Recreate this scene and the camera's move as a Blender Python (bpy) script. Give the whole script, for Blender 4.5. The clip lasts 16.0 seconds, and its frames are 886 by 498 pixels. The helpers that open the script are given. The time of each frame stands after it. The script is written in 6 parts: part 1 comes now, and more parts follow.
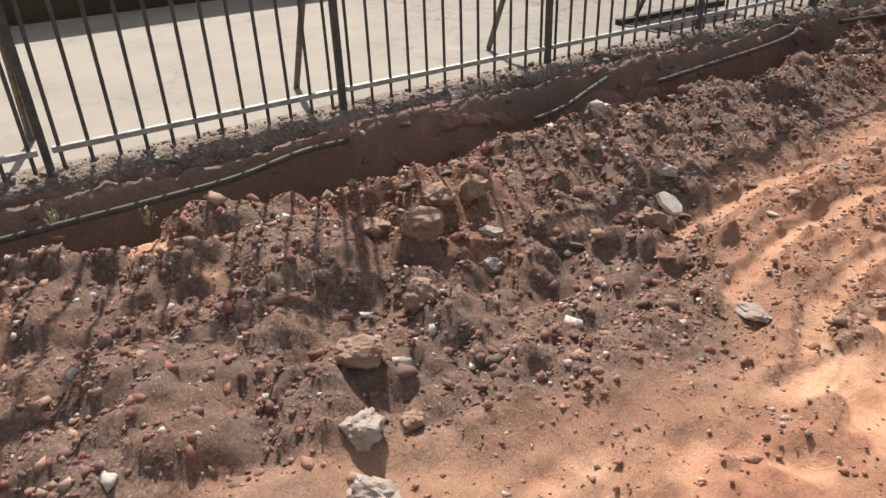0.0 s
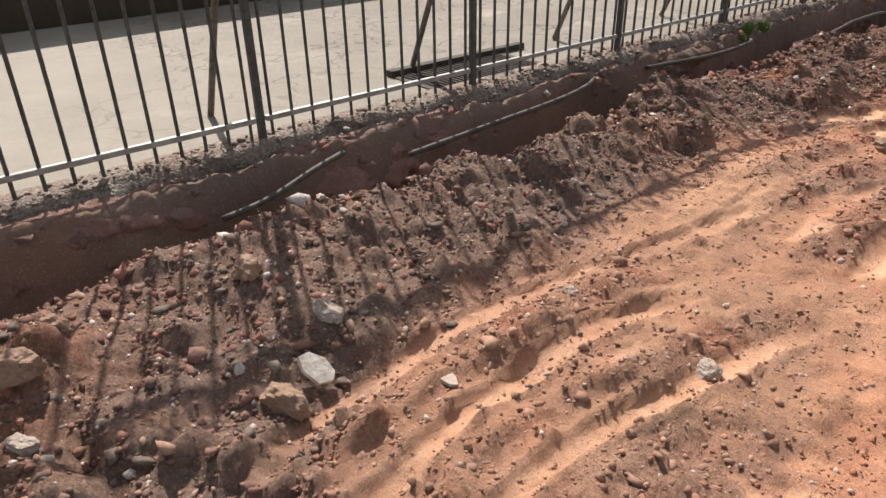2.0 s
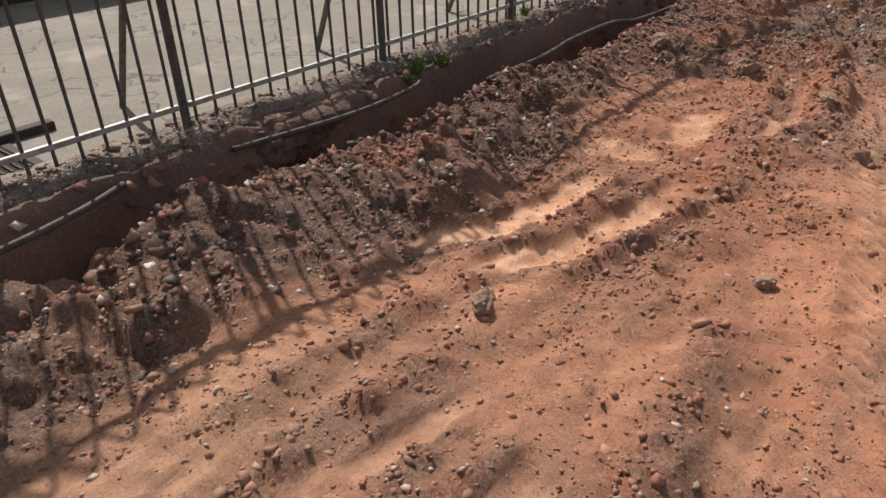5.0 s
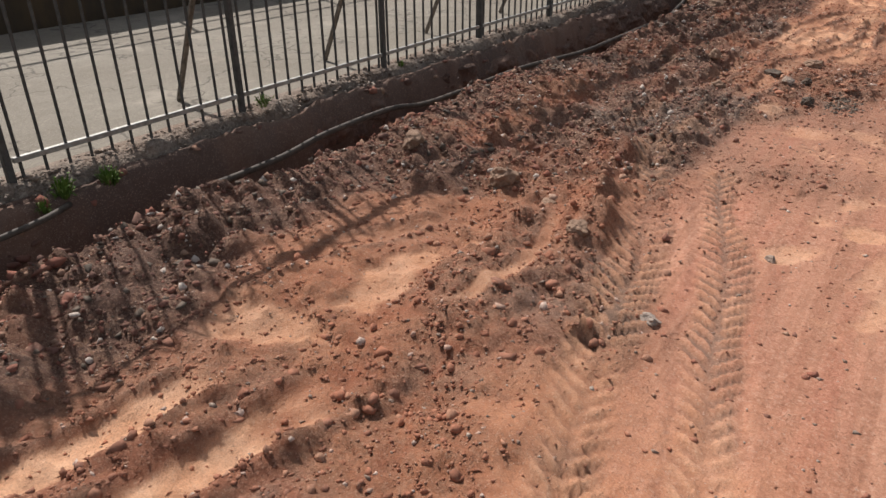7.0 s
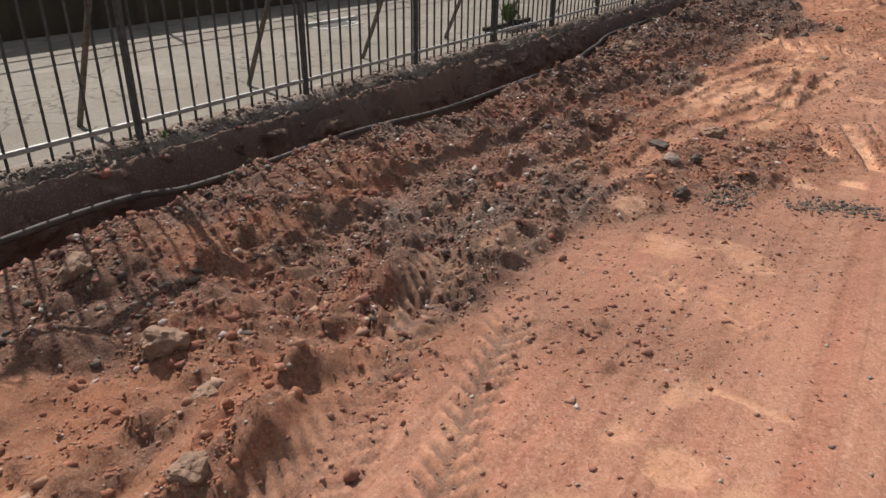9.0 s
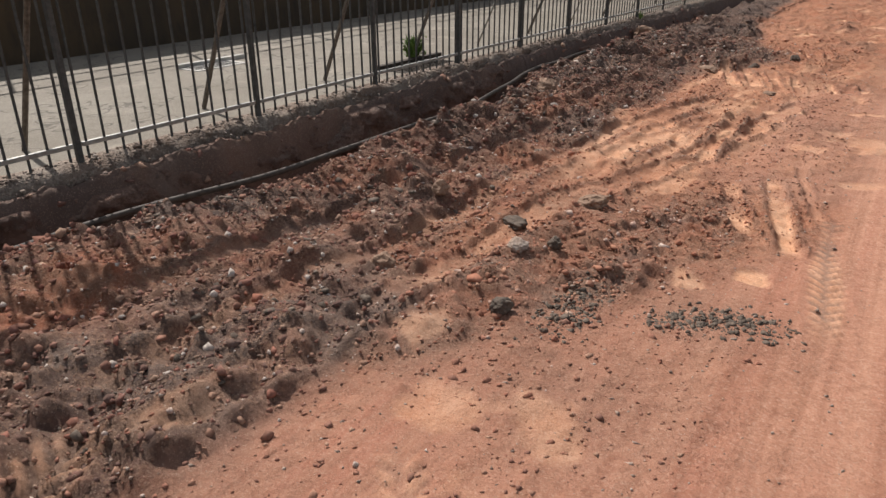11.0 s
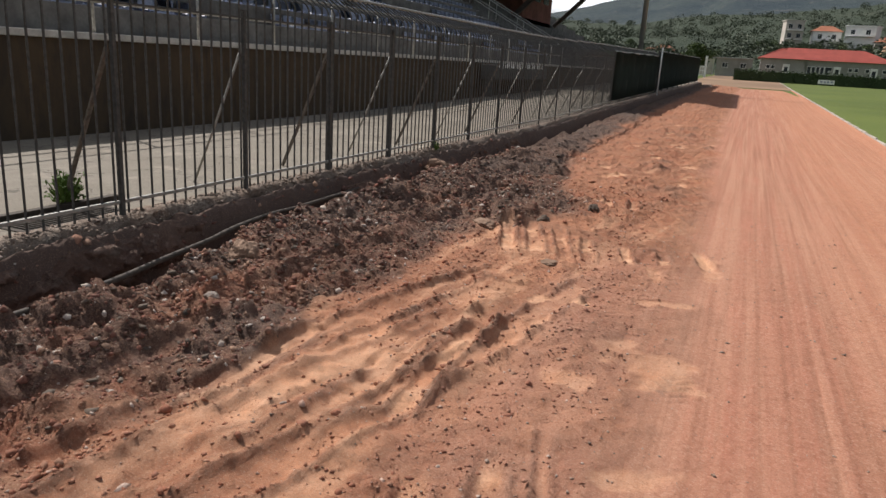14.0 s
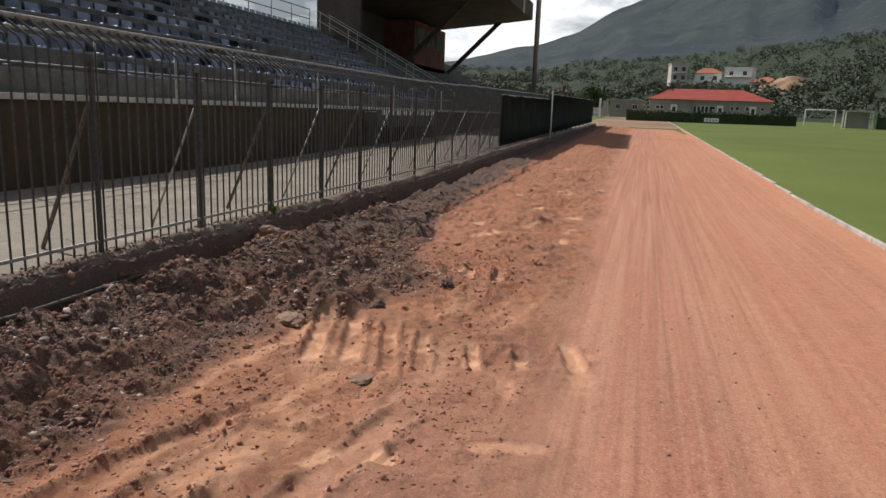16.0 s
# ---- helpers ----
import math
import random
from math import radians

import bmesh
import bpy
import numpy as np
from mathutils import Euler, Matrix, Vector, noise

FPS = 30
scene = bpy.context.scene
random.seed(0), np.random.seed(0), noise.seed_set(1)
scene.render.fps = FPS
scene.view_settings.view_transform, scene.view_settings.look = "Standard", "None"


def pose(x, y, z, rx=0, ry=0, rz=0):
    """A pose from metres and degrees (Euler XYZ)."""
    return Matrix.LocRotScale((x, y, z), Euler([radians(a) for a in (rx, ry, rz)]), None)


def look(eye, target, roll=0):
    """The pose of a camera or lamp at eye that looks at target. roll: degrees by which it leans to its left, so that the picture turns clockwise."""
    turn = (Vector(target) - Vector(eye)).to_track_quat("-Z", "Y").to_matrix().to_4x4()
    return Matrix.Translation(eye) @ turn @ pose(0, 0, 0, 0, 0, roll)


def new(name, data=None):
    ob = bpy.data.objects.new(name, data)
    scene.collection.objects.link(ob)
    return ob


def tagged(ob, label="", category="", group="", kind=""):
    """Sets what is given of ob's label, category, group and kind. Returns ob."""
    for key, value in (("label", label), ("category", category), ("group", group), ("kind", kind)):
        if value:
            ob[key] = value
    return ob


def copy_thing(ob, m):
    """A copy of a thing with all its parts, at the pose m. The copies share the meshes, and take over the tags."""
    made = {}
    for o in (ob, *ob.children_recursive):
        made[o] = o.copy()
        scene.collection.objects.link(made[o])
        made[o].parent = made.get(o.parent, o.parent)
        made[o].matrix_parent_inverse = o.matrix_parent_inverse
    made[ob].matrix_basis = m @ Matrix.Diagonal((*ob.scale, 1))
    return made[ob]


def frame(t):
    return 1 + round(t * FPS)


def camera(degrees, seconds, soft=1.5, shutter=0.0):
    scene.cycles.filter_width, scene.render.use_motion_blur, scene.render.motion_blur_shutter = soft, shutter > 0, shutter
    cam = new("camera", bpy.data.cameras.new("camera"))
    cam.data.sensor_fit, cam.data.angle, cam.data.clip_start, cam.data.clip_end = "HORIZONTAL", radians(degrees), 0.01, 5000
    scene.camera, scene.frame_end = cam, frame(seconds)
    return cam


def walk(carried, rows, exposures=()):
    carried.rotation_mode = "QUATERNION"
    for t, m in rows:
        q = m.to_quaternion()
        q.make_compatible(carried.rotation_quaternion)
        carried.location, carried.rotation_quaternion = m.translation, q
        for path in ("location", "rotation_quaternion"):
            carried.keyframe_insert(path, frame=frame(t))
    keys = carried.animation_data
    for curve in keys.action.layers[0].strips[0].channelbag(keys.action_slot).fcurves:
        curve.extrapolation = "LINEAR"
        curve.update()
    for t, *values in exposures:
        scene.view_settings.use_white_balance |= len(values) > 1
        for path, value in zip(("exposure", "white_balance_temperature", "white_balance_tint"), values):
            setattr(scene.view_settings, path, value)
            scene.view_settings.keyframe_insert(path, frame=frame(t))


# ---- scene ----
cam = camera(64.3, 16.0)
PATH = [
    (0, (-1.626, -3.538, 1.221), (-0.686, -2.063, 0.251), -2.1),
    (0.5, (-1.204, -3.497, 1.222), (-0.225, -2.038, 0.266), -1.5),
    (1, (-0.83, -3.421, 1.218), (0.193, -1.985, 0.274), -0.5),
    (1.5, (-0.438, -3.35, 1.24), (0.664, -1.972, 0.298), -1.5),
    (2, (-0.059, -3.355, 1.25), (1.066, -2.0, 0.301), -1.0),
    (2.5, (0.365, -3.33, 1.25), (1.511, -2.003, 0.288), -0.7),
    (3, (0.761, -3.303, 1.248), (1.966, -2.026, 0.29), -1.2),
    (3.5, (1.208, -3.225, 1.277), (2.477, -2.016, 0.315), 0.3),
    (3.7, (1.375, -3.225, 1.286), (2.664, -2.048, 0.31), 0.5),
    (5.8, (3.411, -3.449, 1.3), (4.772, -2.383, 0.294), -2.7),
    (6, (3.594, -3.509, 1.297), (4.983, -2.449, 0.325), -2.9),
    (6.5, (4.034, -3.592, 1.304), (5.465, -2.559, 0.363), -1.0),
    (7, (4.48, -3.636, 1.31), (5.952, -2.637, 0.396), -0.4),
    (7.5, (4.978, -3.693, 1.322), (6.483, -2.729, 0.424), 1.4),
    (8, (5.445, -3.714, 1.311), (6.938, -2.727, 0.419), 0.5),
    (8.5, (5.948, -3.79, 1.317), (7.452, -2.809, 0.436), 0.5),
    (8.7, (6.154, -3.84, 1.323), (7.666, -2.865, 0.45), 0.8),
    (10.8, (7.949, -4.221, 1.275), (9.482, -3.223, 0.466), 0.0),
    (11, (8.151, -4.241, 1.279), (9.686, -3.243, 0.474), -0.2),
    (11.5, (8.683, -4.309, 1.288), (10.245, -3.32, 0.524), 0.2),
    (12, (9.158, -4.327, 1.292), (10.737, -3.348, 0.552), 1.2),
    (12.5, (9.66, -4.377, 1.301), (11.277, -3.417, 0.62), 1.6),
    (13, (10.11, -4.393, 1.319), (11.768, -3.485, 0.668), 2.6),
    (13.5, (10.578, -4.359, 1.332), (12.317, -3.542, 0.777), 3.0),
    (14, (10.99, -4.357, 1.328), (12.778, -3.627, 0.809), 3.5),
    (14.5, (11.453, -4.338, 1.339), (13.281, -3.686, 0.856), 4.0),
    (15, (11.875, -4.302, 1.373), (13.733, -3.726, 0.908), 2.1),
    (15.5, (12.379, -4.442, 1.375), (14.258, -3.9, 0.958), 2.2),
    (16, (12.888, -4.555, 1.346), (14.781, -4.035, 0.962), 2.0),
]
walk(cam, [(t, look(eye, target, roll)) for t, eye, target, roll in PATH], [(0, 0.74), (1.5, 0.74), (2.5, 0.6), (3.5, 0.43), (6, 0.19), (8.5, 0.16), (11, 0.22), (13.5, 0.15), (16, -0.05)])

# ---- world, sun, exposure ----
SUN_TO = Vector((0.38, 0.85, 1.0)).normalized()
SUN_EL = math.asin(SUN_TO.z)
SUN_AZ = math.atan2(SUN_TO.x, SUN_TO.y)
scene.view_settings.exposure = 0.0
world = bpy.data.worlds.new("sky")
scene.world = world
world.use_nodes = True
wn, wl = world.node_tree.nodes, world.node_tree.links
wn.clear()
w_out = wn.new("ShaderNodeOutputWorld")
w_bg = wn.new("ShaderNodeBackground")
w_sky = wn.new("ShaderNodeTexSky")
w_sky.sky_type = "NISHITA"
w_sky.sun_disc = False
w_sky.sun_elevation = SUN_EL
w_sky.sun_rotation = SUN_AZ
w_sky.dust_density = 2.0
w_co = wn.new("ShaderNodeTexCoord")
w_map = wn.new("ShaderNodeMapping")
w_map.inputs["Scale"].default_value = (2.2, 2.2, 6.0)
w_noise = wn.new("ShaderNodeTexNoise")
w_noise.inputs["Scale"].default_value = 1.6
w_noise.inputs["Detail"].default_value = 7.0
w_noise.inputs["Roughness"].default_value = 0.6
w_ramp = wn.new("ShaderNodeValToRGB")
w_ramp.color_ramp.elements[0].position = 0.48
w_ramp.color_ramp.elements[1].position = 0.64
w_mix = wn.new("ShaderNodeMix")
w_mix.data_type = "RGBA"
w_mix.inputs[7].default_value = (22.0, 22.6, 23.6, 1)
wl.new(w_co.outputs["Generated"], w_map.inputs["Vector"])
wl.new(w_map.outputs["Vector"], w_noise.inputs["Vector"])
wl.new(w_noise.outputs["Fac"], w_ramp.inputs["Fac"])
wl.new(w_ramp.outputs["Color"], w_mix.inputs[0])
wl.new(w_sky.outputs["Color"], w_mix.inputs[6])
wl.new(w_mix.outputs[2], w_bg.inputs["Color"])
w_bg.inputs["Strength"].default_value = 0.05
wl.new(w_bg.outputs["Background"], w_out.inputs["Surface"])

sun_data = bpy.data.lights.new("sun", "SUN")
sun_data.energy = 4.8
sun_data.angle = radians(0.6)
sun_data.color = (1.0, 0.95, 0.91)
sun = new("sun", sun_data)
sun.matrix_world = look(SUN_TO * 60, (0, 0, 0))


# ---- materials ----
class Mat:
    """A node material with a principled shader and small helpers."""

    def __init__(self, name, rough=0.8, metal=0.0):
        self.m = bpy.data.materials.new(name)
        self.m.use_nodes = True
        self.n, self.l = self.m.node_tree.nodes, self.m.node_tree.links
        self.p = self.n["Principled BSDF"]
        self.p.inputs["Roughness"].default_value = rough
        self.p.inputs["Metallic"].default_value = metal
        self.p.inputs["Specular IOR Level"].default_value = 0.3
        self.geo = self.n.new("ShaderNodeNewGeometry").outputs["Position"]

    def noise(self, scale, detail=5.0, rough=0.6, stretch=None, dist=0.0):
        t = self.n.new("ShaderNodeTexNoise")
        t.inputs["Scale"].default_value = scale
        t.inputs["Detail"].default_value = detail
        t.inputs["Roughness"].default_value = rough
        t.inputs["Distortion"].default_value = dist
        if stretch:
            mp = self.n.new("ShaderNodeMapping")
            mp.inputs["Scale"].default_value = stretch
            self.l.new(self.geo, mp.inputs["Vector"])
            self.l.new(mp.outputs["Vector"], t.inputs["Vector"])
        else:
            self.l.new(self.geo, t.inputs["Vector"])
        return t.outputs["Fac"]

    def cells(self, scale, out="Distance"):
        t = self.n.new("ShaderNodeTexVoronoi")
        t.inputs["Scale"].default_value = scale
        self.l.new(self.geo, t.inputs["Vector"])
        return t.outputs[out]

    def attr(self, name):
        t = self.n.new("ShaderNodeAttribute")
        t.attribute_name = name
        return t.outputs["Fac"]

    def rand(self, kind="object"):
        if kind == "object":
            return self.n.new("ShaderNodeObjectInfo").outputs["Random"]
        return self.n.new("ShaderNodeNewGeometry").outputs["Random Per Island"]

    def span(self, fac, lo, hi, a=0.0, b=1.0):
        t = self.n.new("ShaderNodeMapRange")
        self.l.new(fac, t.inputs["Value"])
        for key, v in (("From Min", lo), ("From Max", hi), ("To Min", a), ("To Max", b)):
            t.inputs[key].default_value = v
        return t.outputs["Result"]

    def math(self, op, a, b):
        t = self.n.new("ShaderNodeMath")
        t.operation = op
        for i, v in enumerate((a, b)):
            if isinstance(v, (int, float)):
                t.inputs[i].default_value = v
            else:
                self.l.new(v, t.inputs[i])
        return t.outputs[0]

    def mix(self, fac, a, b, blend="MIX"):
        t = self.n.new("ShaderNodeMix")
        t.data_type = "RGBA"
        t.blend_type = blend
        if isinstance(fac, (int, float)):
            t.inputs[0].default_value = fac
        else:
            self.l.new(fac, t.inputs[0])
        for i, v in ((6, a), (7, b)):
            if isinstance(v, tuple):
                t.inputs[i].default_value = (*v, 1)
            else:
                self.l.new(v, t.inputs[i])
        return t.outputs[2]

    def color(self, c):
        if isinstance(c, tuple):
            self.p.inputs["Base Color"].default_value = (*c, 1)
        else:
            self.l.new(c, self.p.inputs["Base Color"])
        return self

    def bump(self, fac, strength=0.4, distance=0.01):
        b = self.n.new("ShaderNodeBump")
        b.inputs["Strength"].default_value = strength
        b.inputs["Distance"].default_value = distance
        self.l.new(fac, b.inputs["Height"])
        if self.p.inputs["Normal"].is_linked:
            self.l.new(self.p.inputs["Normal"].links[0].from_socket, b.inputs["Normal"])
        self.l.new(b.outputs["Normal"], self.p.inputs["Normal"])
        return self


def simple(name, c, rough=0.7, metal=0.0, scale=8.0, vary=0.35, bump=0.2, dist=0.005):
    """A plain material with two scales of variation and fine relief."""
    m = Mat(name, rough, metal)
    a, b = m.noise(scale), m.noise(scale * 9, 3.0)
    dark = tuple(v * (1 - vary) for v in c)
    light = tuple(min(1.0, v * (1 + vary * 0.7)) for v in c)
    base = m.mix(m.span(a, 0.3, 0.7), dark, light)
    base = m.mix(m.span(b, 0.35, 0.65, 0.0, 0.35), base, dark)
    m.color(base).bump(b, bump, dist)
    return m.m


def soil_material():
    m = Mat("dug_soil", 0.92)
    m.p.inputs["Specular IOR Level"].default_value = 0.15
    big, mid, fine, grit = m.noise(1.1, 4.0), m.noise(6.0, 6.0), m.noise(38.0, 6.0, 0.7), m.noise(170.0, 3.0, 0.7)
    tone, pack, grey, wet, flat = m.attr("tone"), m.attr("pack"), m.attr("grey"), m.attr("damp_shade"), m.attr("flat")
    f = m.math("ADD", m.math("MULTIPLY", tone, 0.9), m.span(mid, 0.3, 0.7, -0.25, 0.25))
    base = m.mix(f, (0.17, 0.088, 0.057), (0.35, 0.142, 0.075))
    base = m.mix(m.span(fine, 0.42, 0.68, 0.0, 0.55), base, (0.235, 0.15, 0.105))
    base = m.mix(m.math("MULTIPLY", grey, m.span(mid, 0.25, 0.6, 0.3, 1.0)), base, (0.192, 0.142, 0.115))
    base = m.mix(m.math("MULTIPLY", wet, 0.82), base, (0.086, 0.064, 0.056))
    red = m.mix(m.span(fine, 0.35, 0.7), (0.40, 0.162, 0.1), (0.49, 0.219, 0.147))
    red = m.mix(m.span(big, 0.35, 0.65, 0.0, 0.5), red, (0.36, 0.175, 0.11))
    streak = m.noise(1.0, 4.0, 0.6, (0.12, 7.0, 1.0))
    red = m.mix(m.span(streak, 0.42, 0.62, 0.0, 0.75), red, (0.50, 0.262, 0.17))
    red = m.mix(m.span(m.noise(1.0, 3.0, 0.6, (0.2, 16.0, 1.0)), 0.48, 0.68, 0.0, 0.6), red, (0.29, 0.128, 0.078))
    base = m.mix(flat, base, red)
    dust = m.mix(m.span(mid, 0.3, 0.7), (0.5, 0.212, 0.112), (0.58, 0.285, 0.162))
    tan = m.mix(m.span(mid, 0.3, 0.7), (0.42, 0.225, 0.13), (0.54, 0.312, 0.187))
    dust = m.mix(m.attr("tan"), dust, tan)
    base = m.mix(m.math("MULTIPLY", m.attr("tan"), 0.45), base, (0.36, 0.205, 0.13))
    base = m.mix(m.math("MULTIPLY", m.attr("sand"), m.span(m.noise(11.0, 9.0, 0.75), 0.36, 0.6, 0.2, 1.0)), base, dust)
    pale = m.mix(m.span(mid, 0.3, 0.7), (0.62, 0.31, 0.168), (0.70, 0.43, 0.275))
    base = m.mix(m.math("MULTIPLY", pack, m.span(fine, 0.25, 0.6, 0.65, 1.0)), base, pale)
    speck = m.span(m.cells(95.0), 0.16, 0.08)
    speck_on = m.span(m.noise(31.0, 2.0), 0.54, 0.62)
    base = m.mix(m.math("MULTIPLY", m.math("MULTIPLY", speck, speck_on), 0.7), base, (0.52, 0.45, 0.38))
    base = m.mix(m.span(grit, 0.5, 0.75, 0.0, 0.4), base, (0.12, 0.075, 0.052))
    g1, g2, g3 = m.cells(38.0, "Color"), m.cells(85.0, "Color"), m.cells(190.0, "Color")
    crumb = m.math("MULTIPLY", m.attr("crumb"), m.span(m.noise(3.1, 4.0), 0.38, 0.62, 0.3, 1.0))
    red_vein = m.math("MULTIPLY", m.span(m.noise(2.3, 5.0, 0.6, None, 1.2), 0.48, 0.64, 0.0, 0.75), m.math("MULTIPLY", m.attr("crumb"), m.math("SUBTRACT", 1.0, m.math("MAXIMUM", m.math("MAXIMUM", pack, flat), m.math("MAXIMUM", grey, wet)))))
    base = m.mix(red_vein, base, (0.33, 0.105, 0.055))
    base = m.mix(m.math("MULTIPLY", crumb, m.span(g1, 0.5, 0.8, 0.0, 0.55)), base, (0.5, 0.45, 0.42), "MULTIPLY")
    base = m.mix(m.math("MULTIPLY", crumb, m.span(g2, 0.5, 0.85, 0.0, 0.6)), base, (0.5, 0.46, 0.44), "MULTIPLY")
    base = m.mix(m.math("MULTIPLY", crumb, m.span(g2, 0.42, 0.2, 0.0, 0.35)), base, (0.42, 0.245, 0.15))
    base = m.mix(m.span(g3, 0.62, 0.9, 0.0, 0.22), base, (0.12, 0.065, 0.045))
    base = m.mix(m.span(g3, 0.3, 0.1, 0.0, 0.3), base, (0.52, 0.36, 0.26))
    gravel = m.math("MULTIPLY", flat, m.span(m.noise(0.9, 4.0), 0.3, 0.65, 0.35, 1.0))
    base = m.mix(m.math("MULTIPLY", gravel, m.span(g2, 0.55, 0.8, 0.0, 0.35)), base, (0.6, 0.54, 0.5), "MULTIPLY")
    base = m.mix(m.math("MULTIPLY", gravel, m.span(g1, 0.6, 0.85, 0.0, 0.4)), base, (0.7, 0.62, 0.6), "MULTIPLY")
    base = m.mix(m.math("MULTIPLY", gravel, m.span(g2, 0.3, 0.12, 0.0, 0.28)), base, (0.58, 0.38, 0.28))
    m.color(base)
    coarse, sharp = m.noise(24.0, 8.0, 0.78), m.noise(75.0, 6.0, 0.8)
    m.bump(mid, 0.35, 0.03).bump(m.math("MULTIPLY", coarse, m.math("ADD", m.math("MULTIPLY", m.attr("crumb"), 0.6), 0.6)), 0.6, 0.018)
    m.bump(m.math("MULTIPLY", sharp, m.math("ADD", m.math("MULTIPLY", m.attr("crumb"), 0.9), 0.45)), 0.75, 0.009).bump(grit, 0.5, 0.003)
    return m.m


def rock_material(name, a, b, dust):
    m = Mat(name, 0.85)
    r = m.rand("island")
    base = m.mix(r, a, b)
    n1, n2 = m.noise(14.0, 5.0), m.noise(70.0, 4.0, 0.7)
    base = m.mix(m.span(n1, 0.38, 0.62, 0.0, 0.75), base, dust)
    base = m.mix(m.span(n2, 0.45, 0.7, 0.0, 0.4), base, tuple(v * 0.5 for v in a))
    m.color(base).bump(n1, 0.5, 0.02).bump(n2, 0.5, 0.006)
    return m.m


def crumb_material():
    m = Mat("loose_crumbs", 0.92)
    m.p.inputs["Specular IOR Level"].default_value = 0.15
    r = m.rand("island")
    r2 = m.math("FRACT", m.math("MULTIPLY", r, 37.7), 0.0)
    base = m.mix(m.attr("tone"), (0.17, 0.092, 0.068), (0.34, 0.13, 0.075))
    base = m.mix(m.attr("tan"), base, (0.27, 0.165, 0.112))
    base = m.mix(m.math("MULTIPLY", m.attr("grey"), 0.8), base, (0.185, 0.13, 0.108))
    base = m.mix(m.math("MULTIPLY", m.attr("damp_shade"), 0.8), base, (0.088, 0.062, 0.054))
    base = m.mix(m.math("MULTIPLY", m.attr("flat"), 0.6), base, (0.36, 0.165, 0.11))
    base = m.mix(m.span(r2, 0.25, 1.0, 0.0, 0.8), base, (0.30, 0.112, 0.078))
    base = m.mix(m.span(r, 0.0, 0.4, 0.65, 0.0), base, (0.13, 0.078, 0.067))
    base = m.mix(m.span(r, 0.62, 0.93, 0.0, 0.85), base, (0.41, 0.27, 0.185))
    base = m.mix(m.span(r, 0.93, 0.945, 0.0, 0.85), base, (0.56, 0.50, 0.44))
    dusty = m.mix(m.attr("tan"), (0.46, 0.2, 0.115), (0.45, 0.25, 0.155))
    base = m.mix(m.math("MULTIPLY", m.attr("sand"), m.span(r2, 0.0, 1.0, 0.35, 0.95)), base, dusty)
    n1 = m.noise(90.0, 4.0, 0.7)
    base = m.mix(m.span(n1, 0.42, 0.7, 0.0, 0.5), base, (0.2, 0.12, 0.085))
    m.color(base).bump(n1, 0.6, 0.006)
    return m.m


M_SOIL = soil_material()
M_CRUMB = crumb_material()
M_PEBBLE = rock_material("pebbles", (0.20, 0.15, 0.12), (0.46, 0.38, 0.31), (0.26, 0.16, 0.11))
M_STONE = rock_material("rubble_stone", (0.34, 0.28, 0.235), (0.40, 0.335, 0.28), (0.30, 0.2, 0.14))
M_BROWNSTONE = rock_material("brown_stone", (0.24, 0.15, 0.10), (0.30, 0.19, 0.13), (0.28, 0.18, 0.12))
M_TILE = rock_material("broken_tile", (0.72, 0.66, 0.56), (0.76, 0.7, 0.6), (0.62, 0.5, 0.39))
M_RUBBLE = rock_material("kerb_rubble", (0.15, 0.11, 0.09), (0.32, 0.27, 0.225), (0.21, 0.15, 0.11))
M_DARKCLOD = rock_material("dark_clods", (0.085, 0.066, 0.05), (0.14, 0.105, 0.08), (0.15, 0.108, 0.08))


def pavement_material():
    m = Mat("old_concrete_paving", 0.85)
    a, b, c = m.noise(0.9, 5.0), m.noise(7.0, 6.0), m.noise(90.0, 4.0, 0.75)
    base = m.mix(m.span(a, 0.35, 0.65), (0.168, 0.143, 0.11), (0.228, 0.202, 0.162))
    base = m.mix(m.span(b, 0.45, 0.7, 0.0, 0.6), base, (0.16, 0.135, 0.10))
    base = m.mix(m.span(c, 0.5, 0.7, 0.0, 0.5), base, (0.2, 0.17, 0.14))
    g = m.cells(120.0, "Color")
    base = m.mix(m.span(g, 0.6, 0.85, 0.0, 0.3), base, (0.12, 0.098, 0.072))
    base = m.mix(m.span(g, 0.35, 0.15, 0.0, 0.25), base, (0.42, 0.36, 0.28))
    crack = m.n.new("ShaderNodeTexVoronoi")
    crack.feature = "DISTANCE_TO_EDGE"
    crack.inputs["Scale"].default_value = 0.75
    bend = m.n.new("ShaderNodeVectorMath")
    bend.operation = "ADD"
    wave = m.n.new("ShaderNodeTexNoise")
    wave.inputs["Scale"].default_value = 3.0
    m.l.new(m.geo, wave.inputs["Vector"])
    m.l.new(m.geo, bend.inputs[0])
    m.l.new(wave.outputs["Color"], bend.inputs[1])
    m.l.new(bend.outputs[0], crack.inputs["Vector"])
    line = m.span(crack.outputs["Distance"], 0.004, 0.016, 0.75, 0.0)
    base = m.mix(line, base, (0.07, 0.058, 0.045))
    base = m.mix(m.span(m.noise(1.7, 4.0), 0.58, 0.7, 0.0, 0.5), base, (0.36, 0.31, 0.25))
    sep = m.n.new("ShaderNodeSeparateXYZ")
    m.l.new(m.geo, sep.inputs[0])
    dust = m.math("MULTIPLY", m.span(sep.outputs["X"], 3.6, 0.5), m.span(m.noise(1.3, 5.0), 0.3, 0.6, 0.35, 0.9))
    base = m.mix(dust, base, (0.3, 0.258, 0.204))
    m.color(base).bump(c, 0.6, 0.005).bump(b, 0.3, 0.012)
    return m.m


